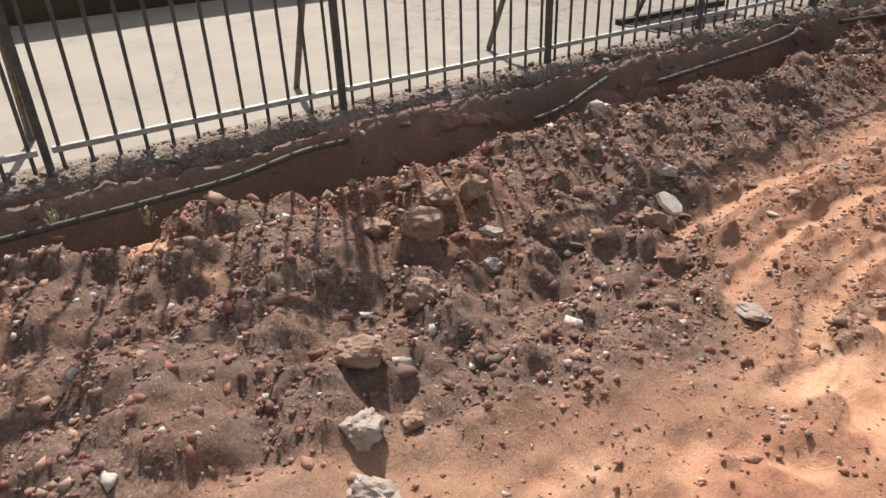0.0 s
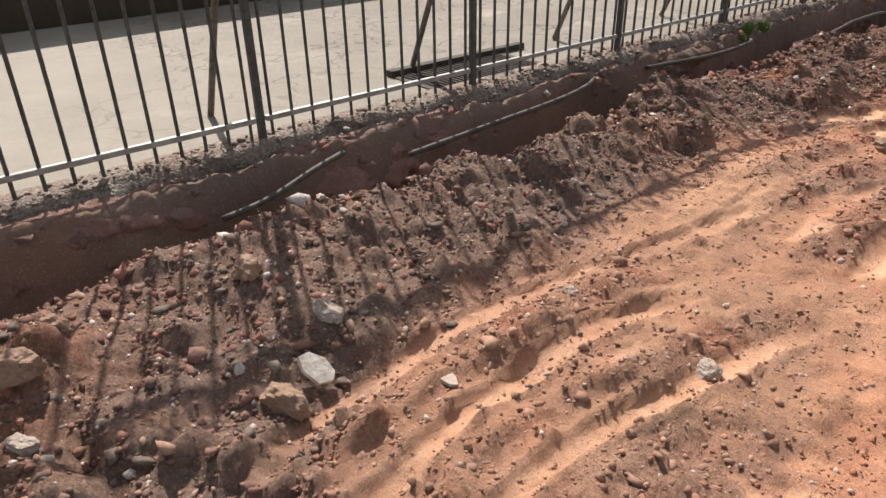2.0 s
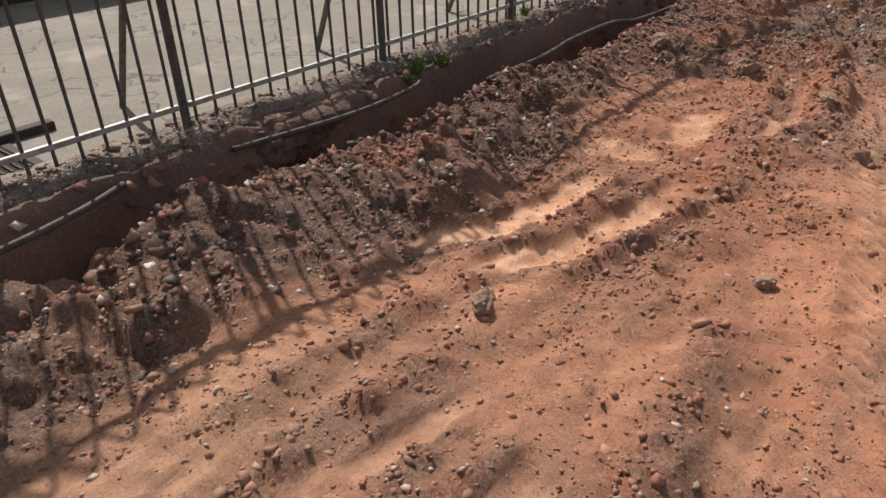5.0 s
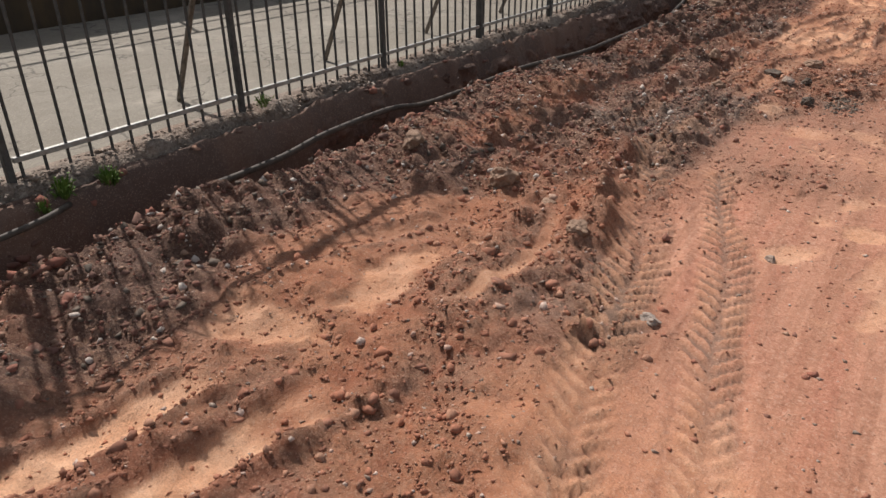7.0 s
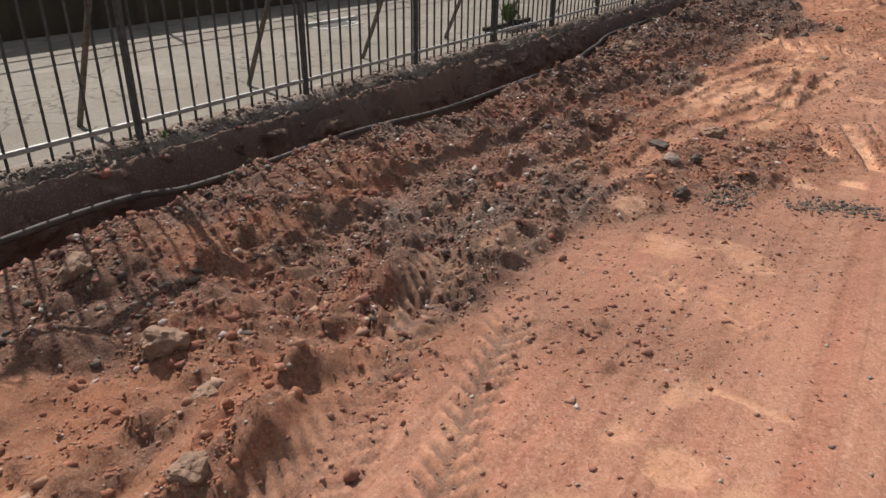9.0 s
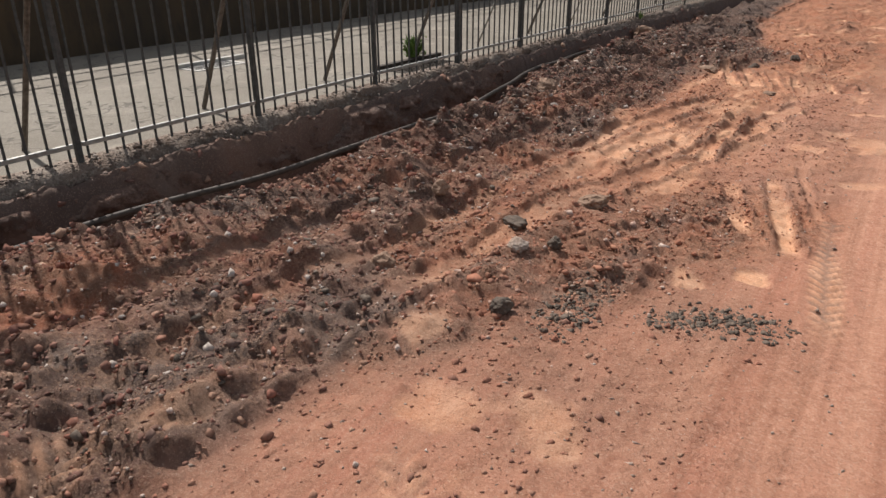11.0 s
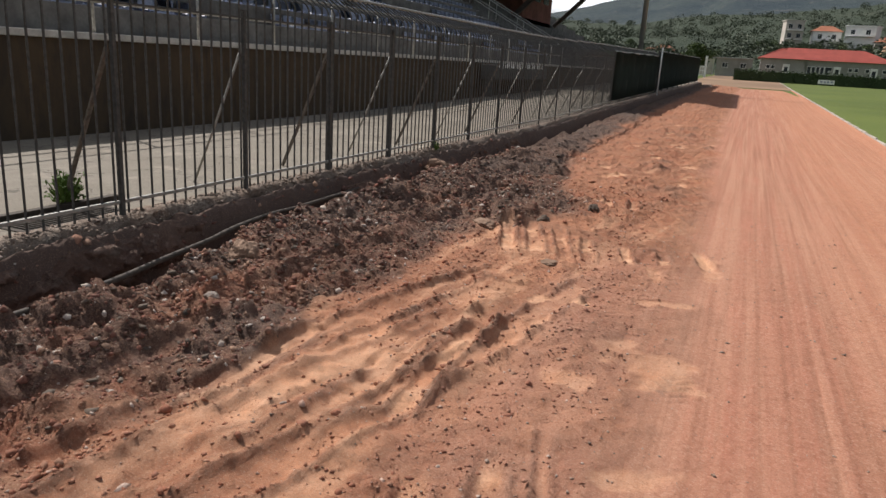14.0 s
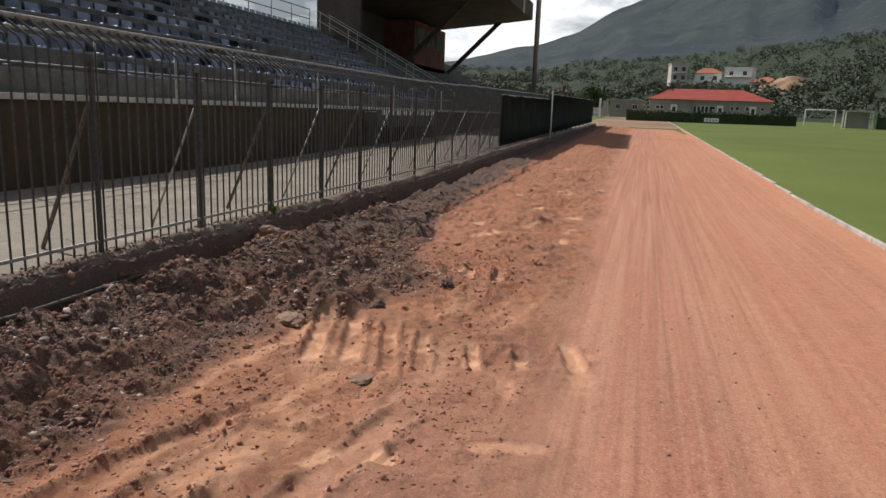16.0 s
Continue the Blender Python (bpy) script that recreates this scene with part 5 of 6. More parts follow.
def stair_rail(x):
    g = empty("stair_railing", pose(x, Y0, WALL_Z), label="sloping grey handrail beside the stand steps", category="railing", group="stair railings")
    for s in (0, 1.2):
        for hgt in (0.5, 0.95):
            part("rail", tube([(s, 0.2, STEP + hgt), (s, TREAD * 8.5, STEP * 9.2 + hgt)], 0.024, 7), M_GALV, g)
        for k in range(0, 9, 2):
            part("post", tube([(s, 0.3 + TREAD * k, STEP * (k + 1) - 0.05), (s, 0.3 + TREAD * k, STEP * (k + 1) + 1.0)], 0.024, 7), M_GALV, g)
    return g


stair_rail(48.0)


def tribune():
    """The roofed block in the middle of the stand."""
    g = empty("roofed_tribune", label="roofed tribune block with a dark cantilever canopy", category="building", kind="structure")
    x0, x1 = 49.6, 66.0
    part("back_wall", box((x0, YB - 0.3, ZB - 0.5), (x1, YB + 0.3, 10.2)), M_DARK, g)
    part("side_wall", box((x0 - 0.3, YB - 2.2, ZB - 2.0), (x0, YB + 0.3, 9.8)), M_DARK, g)
    slab = bmesh.new()
    prof = [(3.9, 8.05), (3.9, 9.2), (YB + 0.3, 9.9), (YB + 0.3, 7.1), (7.0, 7.7)]
    a = [slab.verts.new((x0 - 0.4, y, z)) for y, z in prof]
    b = [slab.verts.new((x1, y, z)) for y, z in prof]
    slab.faces.new(a)
    slab.faces.new(list(reversed(b)))
    for k in range(len(prof)):
        slab.faces.new((a[k], b[k], b[(k + 1) % len(prof)], a[(k + 1) % len(prof)]))
    bmesh.ops.recalc_face_normals(slab, faces=slab.faces[:])
    part("canopy", slab, M_DARK, g, "dark rusty canopy slab")
    part("fascia", box((x1 - 4.5, 3.82, 8.0), (x1 - 3.9, 3.89, 9.3), 0.01), M_COPING, g)
    for x in (x0 + 6.0, x1 - 0.3):
        m = look((x, YB - 2.6, ZB - 1.0), (x, 6.2, 7.9))
        part("strut", add_box(bmesh.new(), (-0.14, -0.14, -6.2), (0.14, 0.14, 0), 0.02, m), M_DARK, g)
    part("press_cabin", box((x0 + 8.5, YB - 2.4, ZB - 1.5), (x1 - 0.6, YB - 0.3, ZB + 1.9), 0.02), M_BRICKRED, g, "weathered red cabin wall")
    for k in range(3):
        part("window", box((x0 + 9.0 + 2.2 * k, YB - 2.44, ZB + 0.4), (x0 + 10.4 + 2.2 * k, YB - 2.38, ZB + 1.5), 0.01), M_GLASS, g)
    return g


tribune()
bench = empty("technical_bench", pose(35.0, 3.9, 0.2), label="small white and dark dugout box against the stand wall", category="dugout")
part("panel", box((0, 0, 0.55), (7.0, 0.5, 1.05), 0.01), M_PAINT, bench)
for k in range(9):
    part("white_mark", box((0.4 + 0.7 * k, -0.012, 0.95), (0.4 + 0.7 * k + 0.45, -0.003, 1.10)), M_WHITE, bench)
for k in (0.1, 6.8):
    part("leg", box((k, 0.1, -0.22), (k + 0.1, 0.4, 0.56)), M_PAINT, bench)

mast = part("floodlight_mast", tube([(62.0, 2.9, 0.2), (62.0, 2.9, 14.0), (62.0, 2.9, 26.0)], 0.17, 12), M_GALV, smooth=True)
tagged(mast, label="tall pale steel floodlight mast behind the fence", category="mast")

# ---- far side of the track ----
edge_kerb = empty("pitch_kerb", label="pale concrete edging between track and pitch", category="kerb", kind="structure")
for k in range(60):
    x = 4.0 + 2.0 * k
    z = float(rise(x))
    part("edging_stone", box((x + 0.012, -7.85, z - 0.4), (x + 1.988, -7.79, z - 0.21), 0.012), M_EDGING, edge_kerb)


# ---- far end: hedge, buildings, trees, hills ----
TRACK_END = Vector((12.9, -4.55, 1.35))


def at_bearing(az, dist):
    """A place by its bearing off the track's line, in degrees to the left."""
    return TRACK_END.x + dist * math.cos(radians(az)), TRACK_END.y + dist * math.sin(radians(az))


def leaf_cloud(bm, centre, size, n, leaf, rnd):
    for _ in range(n):
        p = Vector((rnd.gauss(0, 1), rnd.gauss(0, 1), rnd.gauss(0, 1))).normalized() * rnd.uniform(0.55, 1.05)
        p = Vector((p.x * size[0], p.y * size[1], p.z * size[2])) + Vector(centre)
        u = Vector((rnd.gauss(0, 1), rnd.gauss(0, 1), rnd.gauss(0, 0.6))).normalized() * leaf * rnd.uniform(0.6, 1.3)
        v = u.cross(Vector((rnd.gauss(0, 1), rnd.gauss(0, 1), rnd.gauss(0, 1)))).normalized() * leaf * 0.6
        bm.faces.new([bm.verts.new(q) for q in (p - u, p - v, p + u, p + v)])


def tree(x, y, z, h, w, seed, mat, label, leaves=700):
    rnd = random.Random(seed)
    g = empty("tree", pose(x, y, z), label=label, category="tree", group="trees beyond the pitch")
    tr = tube([(0, 0, -0.3), (0.05 * w, 0, h * 0.3), (0.02 * w, 0.04 * w, h * 0.6)], h * 0.03, 7)
    part("trunk", tr, M_BARK, g)
    for k in range(3):
        a = rnd.uniform(0, 6.28)
        part("limb", tube([(0.04 * w, 0, h * 0.32), (0.2 * w * math.cos(a), 0.2 * w * math.sin(a), h * 0.5), (0.32 * w * math.cos(a), 0.32 * w * math.sin(a), h * 0.7)], h * 0.012, 5), M_BARK, g)
    bm = bmesh.new()
    n = 9
    for k in range(n):
        a, r = rnd.uniform(0, 6.28), rnd.uniform(0.05, 0.36) * w
        c = (r * math.cos(a), r * math.sin(a), h * rnd.uniform(0.42, 0.86))
        s = rnd.uniform(0.16, 0.27)
        leaf_cloud(bm, c, (s * w, s * w, s * h * 0.75), leaves // n, 0.045 * w, rnd)
    part("crown", bm, mat, g)
    return g


def hedge(x, y0, y1, z, h, t, seed):
    rnd = random.Random(seed)
    bm = bmesh.new()
    n = int(abs(y1 - y0) * 60)
    for _ in range(n):
        p = Vector((x + rnd.uniform(-t, t), rnd.uniform(y0, y1), z + h * rnd.random() ** 0.6 * rnd.uniform(0.9, 1.04)))
        u = Vector((rnd.gauss(0, 1), rnd.gauss(0, 1), rnd.gauss(0, 1))).normalized() * rnd.uniform(0.12, 0.26)
        v = u.cross(Vector((rnd.gauss(0, 1), rnd.gauss(0, 1), 1))).normalized() * 0.12
        bm.faces.new([bm.verts.new(q) for q in (p - u, p - v, p + u, p + v)])
    add_box(bm, (x - t * 0.7, y0, z - 0.3), (x + t * 0.7, y1, z + h * 0.85))
    return tagged(part("hedge", bm, M_HEDGE), label="clipped dark green hedge along the end of the pitch", category="hedge", group="hedges at the pitch end")


HX = 118.0
HZ = float(rise(HX)) - 0.4
hedge(HX, -24.0, -2.0, HZ, 1.65, 0.8, 1)
hedge(HX - 1.0, -36.0, -33.2, HZ, 1.9, 0.8, 3)


def windows_on(g, face_x, y, z, w, h, frame_mat=M_WHITE):
    win = part("window", box((face_x - 0.06, y - w / 2, z), (face_x + 0.05, y + w / 2, z + h), 0.01), frame_mat, g)
    n = 1 if w < 0.8 else 2
    for k in range(n):
        a = y - w / 2 + 0.06 + k * (w - 0.06) / n
        part("pane", box((face_x - 0.075, a, z + 0.06), (face_x - 0.055, a + (w - 0.06) / n - 0.06, z + h - 0.06)), M_GLASS, win)


def club_house():
    """Long low building with a red hipped roof, at the end of the pitch."""
    x, z = 138.0, 1.55
    g = empty("club_house", pose(0, 0, 0), label="long low grey building with a red hipped tile roof", category="building")
    part("wall", box((x, -23.8, z - 0.6), (x + 9, -5.3, z + 3.0)), M_GREYWALL, g)
    part("wall", box((x - 0.6, -11.6, z - 0.6), (x + 8, -5.3 + 0.1, z + 2.98)), M_GREYWALL, g)

    def hip(y0, y1, x0, x1, ze, zr):
        bm = bmesh.new()
        o = 0.5
        c = [bm.verts.new(p) for p in ((x0 - o, y0 - o, ze), (x0 - o, y1 + o, ze), (x1 + o, y1 + o, ze), (x1 + o, y0 - o, ze))]
        mid, ins = (x0 + x1) / 2, (x1 - x0) / 2 * 0.85
        r = [bm.verts.new((mid, y0 + ins, zr)), bm.verts.new((mid, y1 - ins, zr))]
        for f in ((c[0], c[1], r[1], r[0]), (c[2], c[3], r[0], r[1]), (c[1], c[2], r[1]), (c[3], c[0], r[0]), (c[3], c[2], c[1], c[0])):
            bm.faces.new(f)
        bmesh.ops.recalc_face_normals(bm, faces=bm.faces[:])
        return part("roof", bm, M_ROOF, g)

    hip(-23.8, -5.3, x, x + 9, z + 3.0, z + 4.9)
    hip(-11.6, -5.2, x - 0.6, x + 8, z + 3.02, z + 4.7)
    for y in (-9.0, -16.2, -21.2):
        door = part("door", box((x - 0.72 if y > -11 else x - 0.08, y - 0.5, z), (x + 0.02, y + 0.5, z + 2.2), 0.02), M_WHITE, g, "white panelled door")
        part("glass", box((x - 0.74 if y > -11 else x - 0.1, y - 0.25, z + 1.0), (x - 0.7 if y > -11 else x - 0.06, y + 0.25, z + 1.8)), M_GLASS, door)
    for y in (-6.4, -7.1):
        windows_on(g, x - 0.6, y, z + 1.4, 0.6, 0.6)
    for k in range(5):
        windows_on(g, x, -12.3 - 0.62 * k, z + 0.7, 0.55, 1.4)
    for y in (-15.2, -18.0, -18.8, -20.3, -22.6):
        windows_on(g, x, y, z + 1.5, 0.6, 0.6)
    return g


club_house()


def house(az, dist, z, w, dpt, h, wall_mat, roof_mat, floors, flat_roof, label, turn=0.0):
    x, y = at_bearing(az, dist)
    g = empty("house", pose(x, y, z, 0, 0, az + turn), label=label, category="house", group="houses on the hillside")
    part("wall", box((0, -w / 2, -4), (dpt, w / 2, h)), wall_mat, g)
    if flat_roof:
        part("roof", box((-0.3, -w / 2 - 0.3, h), (dpt + 0.3, w / 2 + 0.3, h + 0.35), 0.03), wall_mat, g)
    else:
        bm = bmesh.new()
        c = [bm.verts.new(p) for p in ((-0.6, -w / 2 - 0.6, h), (-0.6, w / 2 + 0.6, h), (dpt + 0.6, w / 2 + 0.6, h), (dpt + 0.6, -w / 2 - 0.6, h))]
        r = [bm.verts.new((dpt / 2, -w / 5, h + 2.0)), bm.verts.new((dpt / 2, w / 5, h + 2.0))]
        for f in ((c[0], c[1], r[1], r[0]), (c[2], c[3], r[0], r[1]), (c[1], c[2], r[1]), (c[3], c[0], r[0]), (c[3], c[2], c[1], c[0])):
            bm.faces.new(f)
        bmesh.ops.recalc_face_normals(bm, faces=bm.faces[:])
        part("roof", bm, roof_mat, g)
    for fl in range(floors):
        zz = h - 3.1 * (fl + 1)
        part("balcony", box((-1.3, -w / 2 + 0.4, zz - 0.15), (0.0, w / 2 - 0.4, zz + 0.1), 0.02), M_WHITE, g)
        n = max(2, int(w / 3.2))
        for k in range(n):
            y0 = -w / 2 + w * (k + 0.5) / n
            windows_on(g, 0.0, y0, zz + 0.5, 1.4, 1.6)
    return g


HD = 300.0


def hill_z(az, dist):
    """Height of the land behind the pitch, by bearing and distance."""
    f = max(0.0, (dist - 150.0) / 250.0)
    right = 0.55 + 0.45 * min(1.0, max(0.0, (-az + 8) / 22.0))
    n = noise.fractal(Vector((az * 0.12, dist * 0.012, 3.0)), 1.0, 2.0, 4)
    return 0.8 + 31.0 * right * f ** 1.2 + 5.0 * n * min(1.0, f * 1.5)


def hills():
    bm = bmesh.new()
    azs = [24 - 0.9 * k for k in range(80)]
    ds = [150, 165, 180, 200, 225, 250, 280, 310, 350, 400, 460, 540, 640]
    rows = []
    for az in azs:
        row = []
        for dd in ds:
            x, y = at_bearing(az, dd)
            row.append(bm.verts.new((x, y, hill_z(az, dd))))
        rows.append(row)
    for a, b in zip(rows, rows[1:]):
        for i in range(len(ds) - 1):
            bm.faces.new((a[i], b[i], b[i + 1], a[i + 1]))
    bmesh.ops.recalc_face_normals(bm, faces=bm.faces[:])
    if sum(f.normal.z for f in bm.faces) < 0:
        bmesh.ops.reverse_faces(bm, faces=bm.faces[:])
    tagged(part("hillside", bm, M_HILL, smooth=True), label="wooded green hillside rising behind the pitch", category="hill", kind="structure")


hills()


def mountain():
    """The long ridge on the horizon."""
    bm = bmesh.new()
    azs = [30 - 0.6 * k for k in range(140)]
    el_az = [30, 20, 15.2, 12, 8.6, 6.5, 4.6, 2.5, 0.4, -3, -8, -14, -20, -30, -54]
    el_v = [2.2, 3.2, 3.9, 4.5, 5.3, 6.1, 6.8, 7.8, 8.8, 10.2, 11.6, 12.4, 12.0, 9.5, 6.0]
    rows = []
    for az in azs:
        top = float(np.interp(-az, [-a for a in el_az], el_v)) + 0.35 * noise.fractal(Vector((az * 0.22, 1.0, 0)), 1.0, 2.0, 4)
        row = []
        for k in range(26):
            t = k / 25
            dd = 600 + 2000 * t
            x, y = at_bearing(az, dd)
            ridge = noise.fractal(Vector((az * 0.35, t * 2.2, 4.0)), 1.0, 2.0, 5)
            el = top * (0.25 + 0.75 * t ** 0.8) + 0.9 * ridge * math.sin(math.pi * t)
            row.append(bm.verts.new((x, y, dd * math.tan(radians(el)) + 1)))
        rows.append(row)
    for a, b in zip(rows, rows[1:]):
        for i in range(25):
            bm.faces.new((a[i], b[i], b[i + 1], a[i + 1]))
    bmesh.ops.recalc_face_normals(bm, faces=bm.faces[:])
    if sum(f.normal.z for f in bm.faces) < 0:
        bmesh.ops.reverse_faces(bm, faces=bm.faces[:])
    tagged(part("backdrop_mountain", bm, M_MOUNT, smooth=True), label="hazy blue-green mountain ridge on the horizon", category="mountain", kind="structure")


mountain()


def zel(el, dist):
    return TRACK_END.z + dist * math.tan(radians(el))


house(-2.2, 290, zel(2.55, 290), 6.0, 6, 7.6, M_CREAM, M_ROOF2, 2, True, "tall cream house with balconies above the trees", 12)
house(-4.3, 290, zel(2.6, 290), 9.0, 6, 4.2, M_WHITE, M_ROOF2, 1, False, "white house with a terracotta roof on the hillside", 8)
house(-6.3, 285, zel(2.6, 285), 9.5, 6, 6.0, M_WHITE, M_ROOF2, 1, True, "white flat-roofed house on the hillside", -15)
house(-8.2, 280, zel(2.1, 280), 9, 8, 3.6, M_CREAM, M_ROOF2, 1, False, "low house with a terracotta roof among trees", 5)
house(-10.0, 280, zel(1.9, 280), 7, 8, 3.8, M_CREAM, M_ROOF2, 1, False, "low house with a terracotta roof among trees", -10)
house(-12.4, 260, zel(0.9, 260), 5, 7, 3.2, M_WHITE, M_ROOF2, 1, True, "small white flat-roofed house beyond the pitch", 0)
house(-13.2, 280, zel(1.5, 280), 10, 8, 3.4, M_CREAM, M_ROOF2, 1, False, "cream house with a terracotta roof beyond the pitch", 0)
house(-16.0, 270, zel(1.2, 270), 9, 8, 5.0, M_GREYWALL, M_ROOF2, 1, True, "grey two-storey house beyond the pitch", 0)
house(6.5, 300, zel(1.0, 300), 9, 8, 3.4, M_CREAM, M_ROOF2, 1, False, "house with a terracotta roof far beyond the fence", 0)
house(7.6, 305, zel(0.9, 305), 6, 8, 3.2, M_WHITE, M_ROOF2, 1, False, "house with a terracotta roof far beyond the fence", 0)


def long_shed(az0, az1, dist, z, h, mat, label):
    x0, y0 = at_bearing(az0, dist)
    x1, y1 = at_bearing(az1, dist)
    g = empty("shed", pose(0, 0, 0), label=label, category="shed", group="sheds by the gate")
    part("wall", box((min(x0, x1), min(y0, y1), z - 1.0), (min(x0, x1) + 5, max(y0, y1), z + h)), mat, g)
    part("roof", box((min(x0, x1) - 0.3, min(y0, y1) - 0.2, z + h), (min(x0, x1) + 5.3, max(y0, y1) + 0.2, z + h + 0.18), 0.02), M_CONC, g)
    n = max(1, int(abs(y1 - y0) / 2.4))
    for k in range(n):
        windows_on(g, min(x0, x1), min(y0, y1) + abs(y1 - y0) * (k + 0.5) / n, z + h * 0.45, 1.0, 0.9)
    return g


long_shed(2.9, 8.0, 150, 1.6, 3.0, M_CREAM, "long pale low shed behind the netted fence")
long_shed(0.2, 2.7, 140, 1.6, 2.9, M_GREYWALL, "grey flat-roofed shed beside the gate")

gate = empty("entrance_gate", pose(122.0, 2.0, float(rise(122.0)) - 0.3), label="white barred gate at the end of the track", category="gate")
part("post", box((-0.15, -0.15, 0), (0.15, 0.15, 3.0), 0.02), M_WHITE, gate)
part("post", box((-0.15, 4.9, 0), (0.15, 5.2, 3.0), 0.02), M_WHITE, gate)
for zz in (0.3, 0.9, 1.5):
    part("rail", box((-0.05, 0.15, zz), (0.05, 4.9, zz + 0.12)), M_WHITE, gate)
for k in range(12):
    part("bar", box((-0.04, 0.3 + 0.38 * k, 0.2), (0.04, 0.38 + 0.38 * k, 1.6)), M_WHITE, gate)

trnd = random.Random(11)
tree(*at_bearing(4.0, 128), float(rise(128)) - 0.3, 5.6, 5.2, 21, M_LEAF, "leafy green tree beside the gate", 1500)
tree(*at_bearing(5.2, 132), float(rise(132)) - 0.3, 4.6, 4.4, 22, M_LEAF, "leafy green tree beside the gate", 1100)
for k in range(26):
    az = trnd.uniform(-17.0, 9.0)
    dd = trnd.uniform(170, 265)
    if abs(az + 9.0) < 1.5:
        continue
    tree(*at_bearing(az, dd), hill_z(az, dd) - 0.3, trnd.uniform(3.0, 5.2), trnd.uniform(3.5, 6.0), 100 + k, M_LEAF_DARK if k % 3 else M_LEAF, "dark green tree on the slope behind the pitch", 420)


def far_wood():
    """The uncounted trees higher up the slope."""
    rnd = random.Random(31)
    bm = bmesh.new()
    for _ in range(1100):
        az, dd = rnd.uniform(-24, 16), rnd.uniform(175, 600)
        x, y = at_bearing(az, dd)
        s = rnd.uniform(1.2, 3.2)
        leaf_cloud(bm, (x, y, hill_z(az, dd) + s * 0.6), (s, s, s * rnd.uniform(0.7, 1.2)), 70, s * 0.19, rnd)
    tagged(part("far_wood", bm, M_LEAF_FAR), label="scattered dark olive and pine trees on the hillside", category="trees", kind="stuff")


far_wood()
for k in range(34):
    az = trnd.uniform(-11.5, 0.5)
    dd = trnd.uniform(262, 280)
    top = zel(2.45 + 0.35 * trnd.random(), dd)
    hgt = trnd.uniform(4.0, 6.0)
    tree(*at_bearing(az, dd), top - hgt, hgt, trnd.uniform(4.5, 7.0), 300 + k, M_LEAF_DARK if k % 3 else M_LEAF, "dark green tree below the hillside houses", 420)
bare = bmesh.new()
bmesh.ops.create_icosphere(bare, subdivisions=4, radius=1.0)
bax, bay_ = at_bearing(-9.6, 262)
for v in bare.verts:
    k = 1 + 0.25 * noise.fractal(v.co * 1.7, 1.0, 2.0, 4)
    v.co = Vector((bax + v.co.x * 9 * k, bay_ + v.co.y * 9 * k, hill_z(-9.6, 262) - 3.0 + v.co.z * 7.5 * k))
tagged(part("bare_mound", bare, M_BANKSOIL, smooth=True), label="bare brown earth mound on the slope", category="mound", kind="structure")

# goal, dugout and fence posts at the pitch end
goal = empty("goal_frame", pose(128.0, -31.0, float(rise(128)) - 0.3), label="white goal frame beyond the hedge", category="goal")
for a, b in (((0, 0, 0), (0, 0, 2.3)), ((0, 4.0, 0), (0, 4.0, 2.3)), ((0, 0, 2.3), (0, 4.0, 2.3))):
    part("tube", tube([a, b], 0.08, 8), M_WHITE, goal)
dug = empty("dugout", pose(112.0, -31.5, float(rise(112)) - 0.3), label="white framed dugout shelter beside the pitch", category="dugout")
for a, b in (((0, 0, 0), (0, 0, 2.2)), ((0, 3.0, 0), (0, 3.0, 2.2)), ((1.2, 0, 0), (1.2, 0, 2.2)), ((1.2, 3.0, 0), (1.2, 3.0, 2.2)), ((0, 0, 2.2), (0, 3.0, 2.2)), ((0, 0, 1.4), (1.2, 0, 1.4))):
    part("frame", tube([a, b], 0.07, 8), M_WHITE, dug)
part("roof", box((-0.2, -0.2, 2.2), (1.5, 3.2, 2.28), 0.02), M_CONC, dug)
part("back_panel", box((1.2, 0, 0.1), (1.26, 3.0, 2.1)), M_GREYWALL, dug)
board = empty("pitch_board", pose(116.4, -14.2, float(rise(116)) - 0.3), label="small white advertising board standing on the grass", category="board")
part("panel", box((0, 0, 0.2), (0.06, 1.9, 0.7), 0.01), M_WHITE, board)
for k in range(4):
    part("letter_bar", box((-0.006, 0.2 + 0.4 * k, 0.35), (-0.001, 0.2 + 0.4 * k + 0.26, 0.58)), M_SEAT, board)
for yy in (0.2, 1.6):
    part("leg", box((0.0, yy, -0.05), (0.05, yy + 0.06, 0.26)), M_PAINT, board)


# ---- stones ----
def stone_thing(x, y, r, seed, mat, label, squash=(1, 0.8, 0.6), turn=None, name="stone", tilt=0.0, lift=0.0):
    z = height(x, y)
    ob = part(name, rock(r, seed, 4, 0.6, squash), mat, at=pose(x, y, z - r * 0.22 + lift, tilt, tilt * 0.5, turn if turn is not None else seed * 47 % 360))
    return tagged(ob, label=label, category="stone", group="loose stones on the dug soil")


